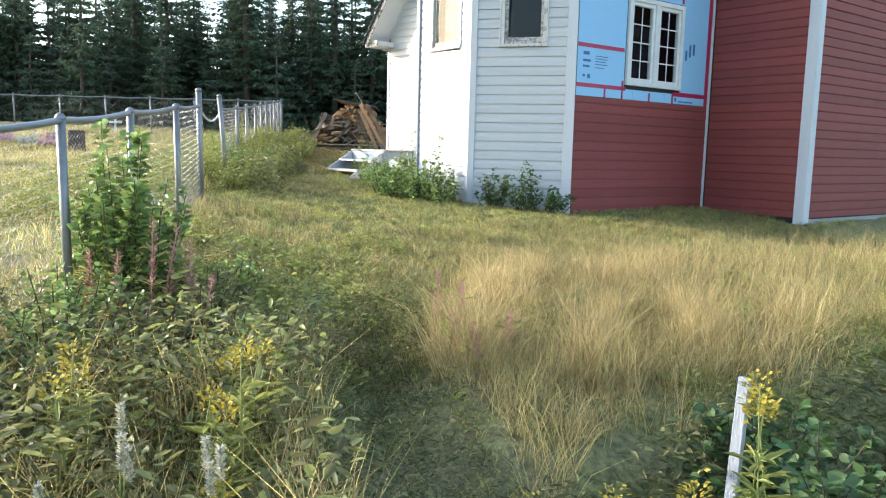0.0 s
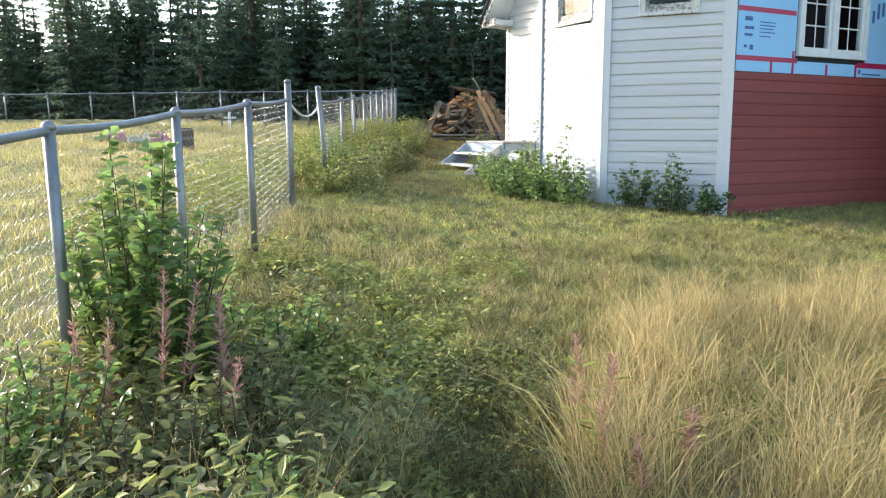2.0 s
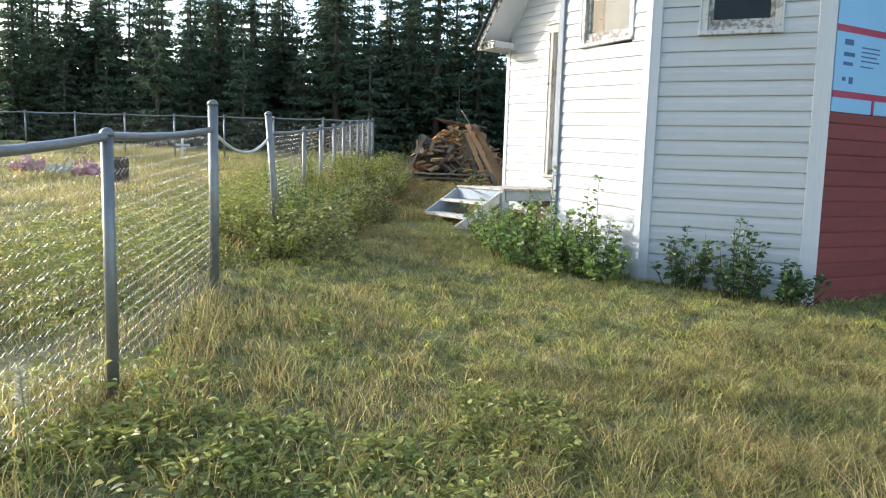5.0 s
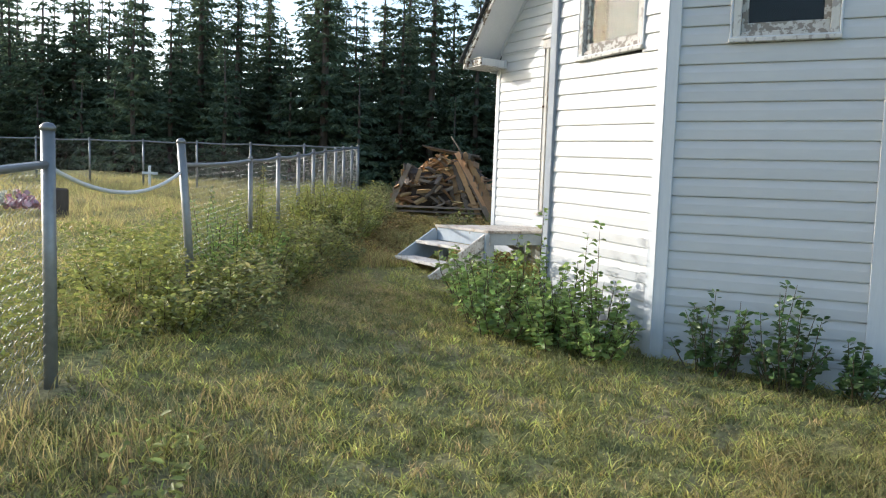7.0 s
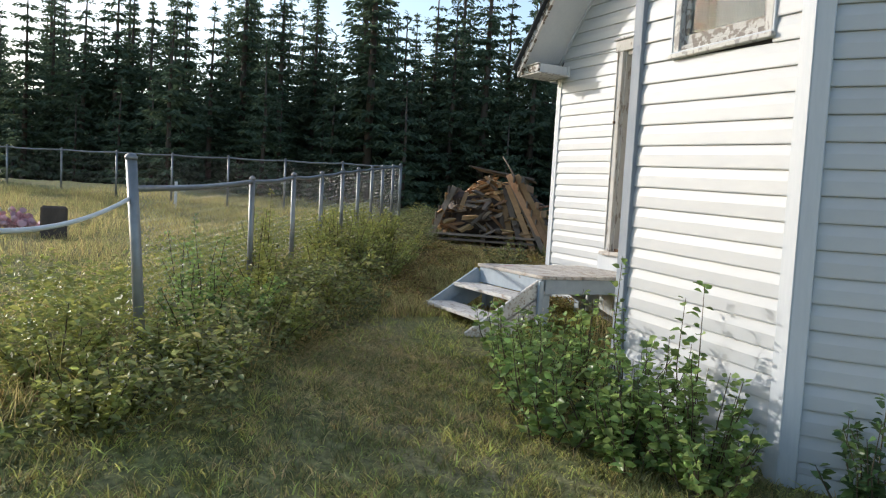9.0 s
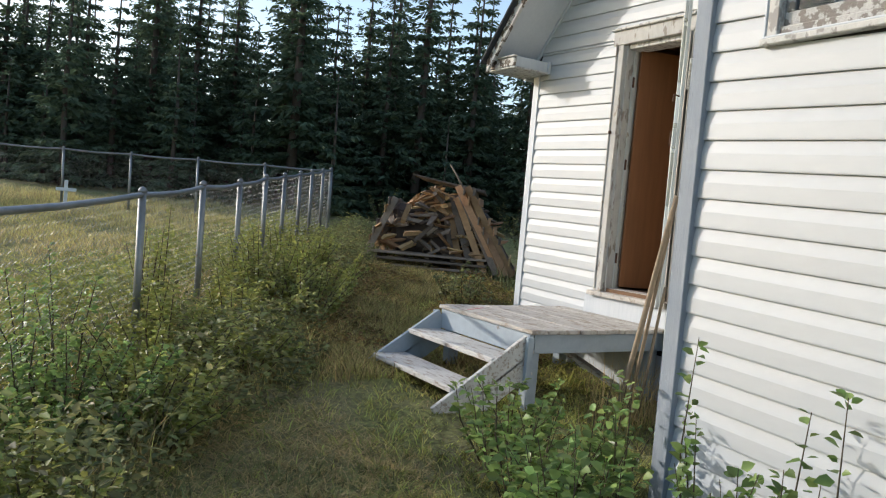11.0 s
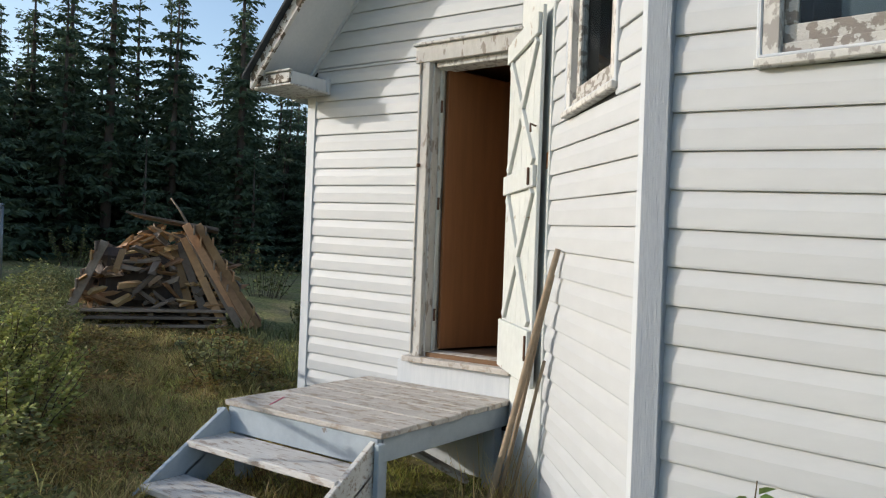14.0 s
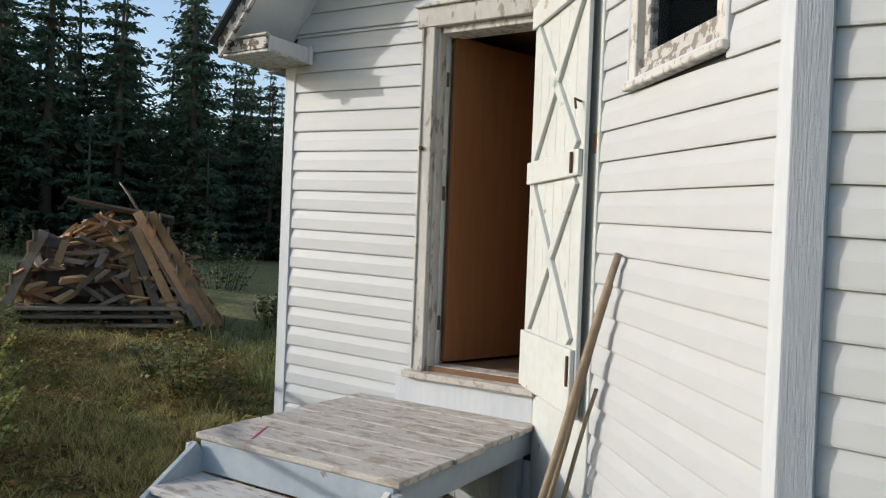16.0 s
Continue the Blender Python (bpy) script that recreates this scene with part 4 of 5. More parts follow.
def build_fences():
    near = [(-2.3, 0.0), (-1.5, 1.3), (-0.65, 2.6), (0.15, 3.9), (0.93, 5.2), (1.65, 6.40), (2.38, 7.57), (3.32, 9.62)]
    tops = [1.31, 1.39, 1.47, 1.55, 1.65, 1.755, 1.865, 2.17]
    build_fence("galvanised chain-link graveyard fence with bent top rail", near, tops, [1.30, 1.38, 1.46, 1.54, 1.64, 1.75, 1.86, 1.99], 0, [0.028] * 7 + [0.036], 0.021)
    u = Vector((10.45 - 4.35, 22.58 - 11.66)).normalized()
    far = [(4.35, 11.66), (5.51, 13.87), (6.20, 15.08), (6.78, 16.0), (7.4, 17.12), (7.98, 18.15), (8.58, 19.2), (9.2, 20.35), (9.85, 21.5), (10.45, 22.58)]
    tops = [2.24, 2.21, 2.31, 2.38, 2.49, 2.57, 2.66, 2.75, 2.84, 2.93]
    build_fence("galvanised chain-link graveyard fence running back to the woods", far, tops, [2.06] + [t - 0.02 for t in tops[1:]], 0, [0.034] + [0.026] * 8 + [0.034], 0.02)
    back = [(10.45 - 0.873 * 1.3 * i, 22.58 + 0.488 * 1.3 * i) for i in range(13)]
    build_fence("galvanised chain-link fence along the back of the graveyard", back, [2.92 - 0.01 * i for i in range(13)], [2.9 - 0.01 * i for i in range(13)], 0, [0.03] + [0.024] * 12, 0.018)
    ch = thing("gate_chain", "pale plastic-covered chain sagging across the graveyard entrance", "chain")
    a, b = Vector((3.32, 9.62, 1.98)), Vector((4.35, 11.66, 2.0))
    part("chain_run", tube([a.lerp(b, i / 16) - Vector((0, 0, 0.15 * (1 - (i / 8 - 1) ** 2))) for i in range(17)], 0.013, 8), WHITEF, ch)


build_fences()


# ---- graveyard things ----
def build_graves():
    x, y = 3.3, 18.9
    st = thing("wooden_marker", "dark weathered wooden grave marker", "grave marker")
    part("slab", box((0.34, 0.12, 0.5), Matrix.Translation((3.75, 18.6, gz(3.75, 18.6) + 0.2)), 0.03), BARK, st)
    rnd = random.Random(4)
    for k in range(3):
        w = thing("flower_wreath", "faded pink and white artificial flowers on the grass", "flowers", "grave flowers")
        cx, cy = x - 0.45 * k, y + 0.1 * k
        bm = bmesh.new()
        for i in range(60):
            m = Matrix.Translation((cx + rnd.gauss(0, 0.13), cy + rnd.gauss(0, 0.1), gz(cx, cy) + 0.1 + abs(rnd.gauss(0, 0.09)))) @ Euler((rnd.uniform(0, 6), rnd.uniform(0, 6), 0)).to_matrix().to_4x4()
            bmesh.ops.create_cone(bm, cap_ends=True, segments=6, radius1=0.05, radius2=0.015, depth=0.03, matrix=m)
        part("blossom_mass", bm, PINK if k != 1 else PLUME, w)["kind"] = "stuff"
    cr = thing("white_cross", "small white wooden cross by the back fence", "cross")
    g = gz(5.9, 24.0)
    part("upright", box((0.06, 0.04, 0.6), Matrix.Translation((5.9, 24.0, g + 0.25)), 0.004), WHITEF, cr)
    part("crossbar", box((0.34, 0.035, 0.06), Matrix.Translation((5.9, 23.96, g + 0.38)), 0.004), WHITEF, cr)


build_graves()


# ---- grass ----
def path_x(y):
    """The trodden line's x at y."""
    return np.interp(y, [-3, 0, 3, 5.2, 7.2, 9.6, 12, 14.5, 17.5, 22], [-1.6, 0.2, 1.9, 3.05, 4.3, 5.15, 5.95, 6.9, 8.5, 10])


def fence_off(x, y):
    return (x - 3.0) * 0.873 - (y - 8.9) * 0.488


def inside_house(x, y):
    return ((x > 7.5) & (y > 8.2) & (y < 14.6) & (x + 0.72 * y > 14.30) & ((x > 9.15) | (y < 12.52)) & (y - 0.93 * x < 4.0)) | ((x > 11.7) & (y > 6.4)) | ((x > 8.4) & (y > 8.2) & (y < 12.4) & (y - 0.93 * x < 3.95))


def scatter(n, x0, x1, y0, y1, keep):
    x, y = RNG.uniform(x0, x1, n), RNG.uniform(y0, y1, n)
    ok = keep(x, y) & ~inside_house(x, y)
    x, y = x[ok], y[ok]
    return np.stack([x, y, ground_z(x, y) - 0.005], 1)


def patch(x, y, s, seed):
    """Smooth random value 0..1 over the plan."""
    return 0.5 + 0.5 * np.sin(x * s + seed) * np.cos(y * s * 1.13 + seed * 1.7 + 0.8 * np.sin(x * s * 0.6))


def clump(x, y, s, seed):
    """Uneven tufts: a rough random field, 0..1, with features about 1/s metres wide."""
    v = np.zeros(len(x))
    for k in range(5):
        a = seed * 1.3 + k * 2.4
        f = s * (0.8 + 0.45 * k)
        v += np.sin(f * (x * np.cos(a) + y * np.sin(a)) + 3 * k + seed + 1.1 * np.sin(0.7 * f * (x * np.sin(a) - y * np.cos(a))))
    return np.clip(0.5 + 0.28 * v, 0, 1)


def dry_zone(x, y):
    d = x - path_x(y)
    edge = 5.1 + 0.35 * np.sin(x * 1.7) + 0.1 * (x - 5)
    return (d > 0.5 + 0.15 * np.sin(y * 3)) & (y < edge)


def weed_zone(x, y):
    d = x - path_x(y)
    return (d < -0.30 - 0.1 * np.sin(y * 2.3)) & (fence_off(x, y) > -0.25) & (y < 9.3)


def bank_zone(x, y):
    fo = fence_off(x, y)
    return (fo > -0.6) & (fo < 0.75 + 0.2 * np.sin(y * 1.5)) & (y > 11.0) & (y < 22)


def stuff(name, v, f, material, label):
    tagged(new(name, mesh_arrays(name, v, f, material)), label, "grass", kind="stuff")


def weed_height(x, y):
    """Share of full height: tall towards the fence, trodden low beside the path and up the slope."""
    d = path_x(y) - x
    return np.interp(y, [0, 3.6, 5.0, 7.0], [1.1, 1.0, 0.5, 0.34]) * np.where(y < 4.3, 1.0, np.interp(d, [0.3, 0.9, 1.6], [0.5, 0.9, 1.1]))


def tufts(n, x0, x1, y0, y1, keep, per, spread, h):
    """Foot points and heights of blades standing in tufts."""
    c = scatter(n, x0, x1, y0, y1, keep)
    size = RNG.uniform(0.45, 1.2, len(c))
    p = np.repeat(c, per, axis=0)
    size = np.repeat(size, per)
    p[:, :2] += RNG.normal(0, spread, (len(p), 2)) * size[:, None]
    p[:, 2] = ground_z(p[:, 0], p[:, 1]) - 0.005
    return p, RNG.uniform(0.45, 1.0, len(p)) * h * size


def build_grass():
    # mown lawn around the house and path
    def lawn(x, y):
        return ~dry_zone(x, y) & (~weed_zone(x, y) | (y > 4.6)) & ~bank_zone(x, y) & (fence_off(x, y) > 0.0) & (y < 17)
    p = scatter(340000, 0.5, 13.0, 1.0, 17.0, lawn)
    d = np.abs(p[:, 0] - path_x(p[:, 1]))
    thin = RNG.uniform(0, 1, len(p)) < np.where((d < 0.5) & (p[:, 1] > 10), 0.4, np.where((d < 0.35) & (p[:, 1] < 4.2), 0.3, 1.0))
    p = p[thin]
    h = RNG.uniform(0.02, 0.07, len(p)) * (0.2 + 1.7 * clump(p[:, 0], p[:, 1], 13, 2) * (0.4 + 0.6 * clump(p[:, 0], p[:, 1], 4, 12)))
    stuff("lawn_grass", *blades(p, h, RNG.uniform(0.005, 0.011, len(p)), RNG.uniform(0.4, 2.0, len(p))), LAWN, "short mown lawn grass, green with dry tips")
    # the DUSK tufts are coloured dark to imitate clumps shading themselves
    for n, m, hh, lab in ((2800, MIXGRASS, 0.08, "tufts of longer yellowing grass in the lawn"), (5600, DUSK, 0.085, "low dark green weeds and clover in the lawn"), (600, STRAW, 0.08, "tufts of dead straw-coloured grass in the lawn")):
        p, h = tufts(n, 1.0, 12.0, 3.5, 12.0, lawn, 20, 0.035, hh)
        stuff("grass_tufts", *blades(p, h, RNG.uniform(0.004, 0.009, len(p)), RNG.uniform(0.3, 1.3, len(p))), m, lab)
    # a strip of longer, darker grass running out from the shrubs
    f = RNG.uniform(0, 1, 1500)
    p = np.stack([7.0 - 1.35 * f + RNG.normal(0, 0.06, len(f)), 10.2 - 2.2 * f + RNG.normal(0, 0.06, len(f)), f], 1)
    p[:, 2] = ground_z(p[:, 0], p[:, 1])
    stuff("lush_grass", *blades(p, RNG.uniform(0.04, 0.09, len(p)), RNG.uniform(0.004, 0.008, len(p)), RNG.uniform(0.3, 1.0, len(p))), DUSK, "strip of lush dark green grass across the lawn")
    # rough trodden stubble on the slope above the track
    p, h = tufts(3800, 1.4, 7.5, 3.9, 7.6, lambda x, y: ~weed_zone(x, y) & (RNG.uniform(0, 1, len(x)) < np.clip((7.0 - y) / 2.0, 0.1, 1)), 26, 0.05, 0.17)
    half = RNG.uniform(0, 1, len(p)) < 0.7
    for pick, m in ((half, MIXGRASS), (~half, DUSK)):
        k = int(pick.sum())
        stuff("rough_stubble", *blades(p[pick], h[pick], RNG.uniform(0.003, 0.007, k), RNG.uniform(0.2, 1.2, k)), m, "rough trodden grass, brown and green")
    p, h = tufts(1500, 1.4, 6.0, 3.9, 7.2, lambda x, y: (x - path_x(y) < 0.5) & (clump(x, y, 2.0, 41) > 0.35), 30, 0.07, 0.13)
    p[:, 2] += h * RNG.uniform(0, 1, len(p))
    az = RNG.uniform(0, math.tau, len(p))
    stuff("leafy_clumps", *leaves(p, np.stack([np.cos(az), np.sin(az), RNG.uniform(-0.2, 0.7, len(p))], 1), np.array([0, 0, 1.0]), RNG.uniform(0.03, 0.065, len(p)), RNG.uniform(0.012, 0.028, len(p))), LEAFYEL, "low bright leafy weeds on the slope")
    p, h = tufts(380, 3.6, 9.0, 2.2, 4.2, lambda x, y: dry_zone(x, y) & (clump(x, y, 1.6, 61) > 0.5), 40, 0.08, 0.2)
    p[:, 2] += h * RNG.uniform(0, 1, len(p))
    az = RNG.uniform(0, math.tau, len(p))
    stuff("leafy_clumps", *leaves(p, np.stack([np.cos(az), np.sin(az), RNG.uniform(-0.1, 0.9, len(p))], 1), np.array([0, 0, 1.0]), RNG.uniform(0.03, 0.08, len(p)), RNG.uniform(0.008, 0.022, len(p))), LEAFYEL, "yellow-green leafy weeds among the dry grass")
    p = scatter(45000, 0.5, 13.0, 1.0, 17.0, lambda x, y: lawn(x, y) & (patch(x, y, 1.1, 5) > 0.45))
    stuff("dry_clippings", *blades(p, RNG.uniform(0.03, 0.08, len(p)), RNG.uniform(0.003, 0.006, len(p)), RNG.uniform(0.8, 2.2, len(p))), STRAW, "dry straw-coloured clippings in the lawn")
    # dry brown patch on the path
    p = scatter(30000, 4.7, 7.2, 10.3, 13.6, lambda x, y: RNG.uniform(0, 1.3, len(x)) > ((x - 5.9) / 0.75) ** 2 + ((y - 11.75) / 1.2) ** 2 - 0.4 * clump(x, y, 5, 30))
    stuff("dry_clippings", *blades(p, RNG.uniform(0.02, 0.06, len(p)), RNG.uniform(0.004, 0.008, len(p)), RNG.uniform(1.5, 3.5, len(p))), STRAW, "patch of brown dry clippings on the path")
    # tall dry grass
    def straw_keep(x, y):
        return dry_zone(x, y) & (y > 2.75 - 0.1 * (x - 2) + 0.2 * np.sin(4 * x)) & (RNG.uniform(0, 1, len(x)) < (0.12 + 0.88 * np.clip(2.0 - np.abs(x - path_x(y) - 1.7) / 1.3, 0, 1)) * (0.35 + 0.65 * (patch(x, y, 3.1, 9) > 0.4)))
    p = scatter(95000, 0.8, 10, 0.8, 6.6, straw_keep)
    h = RNG.uniform(0.18, 0.46, len(p)) * (0.35 + 0.95 * clump(p[:, 0], p[:, 1], 4, 1)) * np.clip(1.15 - (p[:, 1] - 4.0) * 0.25, 0.45, 1.1)
    stuff("tall_dry_grass", *blades(p, h, RNG.uniform(0.0025, 0.0065, len(p)), RNG.uniform(0.1, 1.2, len(p))), STRAW, "tall dry straw-coloured grass")
    p = scatter(24000, 0.9, 8, 0.3, 2.3, lambda x, y: x - path_x(y) > 0.3)
    p[:, 2] += RNG.uniform(0.0, 0.3, len(p)) * clump(p[:, 0], p[:, 1], 4, 17)
    az = RNG.uniform(0, math.tau, len(p))
    stuff("ditch_weeds", *leaves(p, np.stack([np.cos(az), np.sin(az), RNG.uniform(-0.2, 0.8, len(p))], 1), np.array([0, 0, 1.0]), RNG.uniform(0.03, 0.1, len(p)), RNG.uniform(0.008, 0.03, len(p))), DUSK, "dark green weeds in the ditch")
    p = scatter(120000, 0.8, 12, 0.5, 7.8, lambda x, y: dry_zone(x, y) & (y > 2.4 + 0.2 * np.sin(5 * x)))
    h = RNG.uniform(0.06, 0.27, len(p)) * (0.25 + 1.2 * clump(p[:, 0], p[:, 1], 5, 3)) * np.clip(1.5 - p[:, 1] * 0.14, 0.4, 1.1)
    stuff("mixed_grass", *blades(p, h, RNG.uniform(0.0025, 0.006, len(p)), RNG.uniform(0.2, 1.1, len(p))), MIXGRASS, "green and yellowing rough grass")
    p = scatter(90000, 2.0, 12, 5.0, 8.2, lambda x, y: ~dry_zone(x, y) & (x - path_x(y) > -0.2) & (y < 7.6 + 0.3 * np.sin(2 * x)))
    h = RNG.uniform(0.03, 0.1, len(p)) * (0.25 + 1.3 * clump(p[:, 0], p[:, 1], 7, 11))
    stuff("rough_lawn_edge", *blades(p, h, RNG.uniform(0.003, 0.007, len(p)), RNG.uniform(0.4, 2.2, len(p))), MIXGRASS, "rough lawn edge, green and straw coloured")
    # low weeds and litter in the trodden track
    p = scatter(45000, 0.3, 5, 1.2, 5, lambda x, y: np.abs(x - path_x(y)) < 0.5)
    p[:, 2] += RNG.uniform(0.0, 0.22, len(p)) * clump(p[:, 0], p[:, 1], 6, 33)
    az = RNG.uniform(0, math.tau, len(p))
    stuff("track_weeds", *leaves(p, np.stack([np.cos(az), np.sin(az), RNG.uniform(-0.1, 0.6, len(p))], 1), np.array([0, 0, 1.0]), RNG.uniform(0.02, 0.05, len(p)), RNG.uniform(0.006, 0.016, len(p))), DUSK, "small low weeds in the trodden track")
    # weeds to the left of the path
    p = scatter(90000, -2.6, 5.5, -1, 9.5, weed_zone)
    h = RNG.uniform(0.1, 0.55, len(p)) * (0.12 + 1.1 * clump(p[:, 0], p[:, 1], 4.5, 4)) * weed_height(p[:, 0], p[:, 1])
    stuff("rough_grass", *blades(p, h, RNG.uniform(0.003, 0.008, len(p)), RNG.uniform(0.2, 0.9, len(p))), MIXGRASS, "rough green and straw grass among the weeds")
    p = scatter(120000, -2.6, 5.5, -1, 9.5, lambda x, y: weed_zone(x, y) & (weed_height(x, y) > 0.4 + 0.25 * clump(x, y, 3, 71)))
    hz = RNG.uniform(0.02, 0.52, len(p)) * (0.08 + 1.1 * clump(p[:, 0], p[:, 1], 4.5, 4)) * weed_height(p[:, 0], p[:, 1])
    p[:, 2] += hz
    az = RNG.uniform(0, math.tau, len(p))
    out = np.stack([np.cos(az), np.sin(az), RNG.uniform(-0.3, 0.7, len(p))], 1)
    stuff("broadleaf_weeds", *leaves(p, out, np.array([0, 0, 1.0]), RNG.uniform(0.03, 0.09, len(p)), RNG.uniform(0.012, 0.036, len(p))), DUSK, "low broad-leaved green weeds")
    p = scatter(42000, -2.6, 5.5, -1, 9.5, lambda x, y: weed_zone(x, y) & (clump(x, y, 2.2, 21) > 0.5) & (weed_height(x, y) > 0.3))
    p[:, 2] += RNG.uniform(0.05, 0.55, len(p)) * (0.1 + 1.1 * clump(p[:, 0], p[:, 1], 4.5, 4)) * weed_height(p[:, 0], p[:, 1])
    az = RNG.uniform(0, math.tau, len(p))
    stuff("broadleaf_weeds", *leaves(p, np.stack([np.cos(az), np.sin(az), RNG.uniform(-0.3, 0.7, len(p))], 1), np.array([0, 0, 1.0]), RNG.uniform(0.03, 0.08, len(p)), RNG.uniform(0.014, 0.036, len(p))), LEAFYEL, "sunlit yellow-green leafy weeds")
    p = scatter(16000, -2.6, 5.5, -1, 9.5, weed_zone)
    stuff("dead_stalks", *blades(p, RNG.uniform(0.2, 0.6, len(p)) * weed_height(p[:, 0], p[:, 1]), RNG.uniform(0.002, 0.004, len(p)), RNG.uniform(0.1, 0.8, len(p))), STRAW, "dry brown stalks among the weeds")
    # graveyard
    def grave(x, y):
        return (fence_off(x, y) < -0.02) & (y > 1)
    p = scatter(190000, -6, 9.5, 2.5, 27, grave)
    h = RNG.uniform(0.05, 0.2, len(p)) * (0.3 + 1.1 * clump(p[:, 0], p[:, 1], 2.5, 6))
    stuff("graveyard_grass", *blades(p, h, RNG.uniform(0.004, 0.010, len(p)), RNG.uniform(0.2, 1.1, len(p))), FIELD, "sunlit yellow-green graveyard grass")
    p = scatter(230000, 1, 12, 8.8, 22, lambda x, y: (fence_off(x, y) > -2.2 + 0.1 * (y - 9)) & (fence_off(x, y) < 0.85 + 0.2 * np.sin(y * 1.5)) & ((y > 10.4) | (fence_off(x, y) < -0.3)))
    c = clump(p[:, 0], p[:, 1], 3.2, 8)
    p[:, 2] += RNG.uniform(0.0, 1.0, len(p)) ** 0.7 * 0.42 * (0.06 + 1.15 * c)
    az = RNG.uniform(0, math.tau, len(p))
    out = np.stack([np.cos(az), np.sin(az), RNG.uniform(-0.3, 0.7, len(p))], 1)
    # lit and shaded sides of the bank painted by leaf colour: path side darker
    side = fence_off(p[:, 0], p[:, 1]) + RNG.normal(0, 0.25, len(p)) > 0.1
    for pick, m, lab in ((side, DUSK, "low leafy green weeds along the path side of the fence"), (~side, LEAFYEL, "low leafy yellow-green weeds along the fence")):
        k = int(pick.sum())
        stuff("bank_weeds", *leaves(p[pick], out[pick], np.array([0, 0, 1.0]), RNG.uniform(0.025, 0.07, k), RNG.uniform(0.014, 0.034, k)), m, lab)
    # bank along the fence and the rough ground towards the trees
    p = scatter(40000, 3, 12, 10.5, 22, bank_zone)
    h = RNG.uniform(0.08, 0.3, len(p)) * (0.15 + 1.1 * clump(p[:, 0], p[:, 1], 3.5, 8))
    stuff("bank_grass", *blades(p, h, RNG.uniform(0.005, 0.011, len(p)), RNG.uniform(0.2, 0.9, len(p))), MIXGRASS, "long green grass along the fence bank")
    p = scatter(130000, 6.5, 26, 13.5, 32, lambda x, y: ~bank_zone(x, y) & (fence_off(x, y) > 0.6) & ((y > 16.8) | (x > 9.5)))
    near = np.abs(p[:, 0] - path_x(p[:, 1]) - 0.6) < 1.9
    h = RNG.uniform(0.08, 0.34, len(p)) * np.where(near & (p[:, 1] < 18.5), 0.22, 1.0) * (0.4 + 0.9 * clump(p[:, 0], p[:, 1], 2.5, 14))
    stuff("meadow_weeds", *blades(p, h, RNG.uniform(0.008, 0.018, len(p)), RNG.uniform(0.2, 0.9, len(p))), DUSK, "dark green meadow weeds before the trees")
    p = scatter(80000, 6.2, 11.0, 13.6, 19.5, lambda x, y: (x - path_x(y) > -0.5 + 0.3 * np.sin(y * 2.7)) & (x - path_x(y) < 2.6))
    p[:, 2] += RNG.uniform(0, 0.2, len(p)) * clump(p[:, 0], p[:, 1], 6, 51) * clump(p[:, 0], p[:, 1], 2, 52)
    az = RNG.uniform(0, math.tau, len(p))
    stuff("russet_weeds", *leaves(p, np.stack([np.cos(az), np.sin(az), RNG.uniform(-0.2, 0.8, len(p))], 1), np.array([0, 0, 1.0]), RNG.uniform(0.025, 0.055, len(p)), RNG.uniform(0.012, 0.024, len(p))), RUSSET, "low russet and green leafy weeds before the wood pile")
    p = scatter(75000, 6.2, 10.2, 13.2, 19.5, lambda x, y: (np.abs(x - path_x(y) - 0.7) < 1.4))
    stuff("dry_weeds", *blades(p, RNG.uniform(0.03, 0.16, len(p)) * (0.3 + clump(p[:, 0], p[:, 1], 5, 15)), RNG.uniform(0.004, 0.009, len(p)), RNG.uniform(0.3, 1.2, len(p))), MIXGRASS, "low brown and green weeds beside the porch steps")


build_grass()


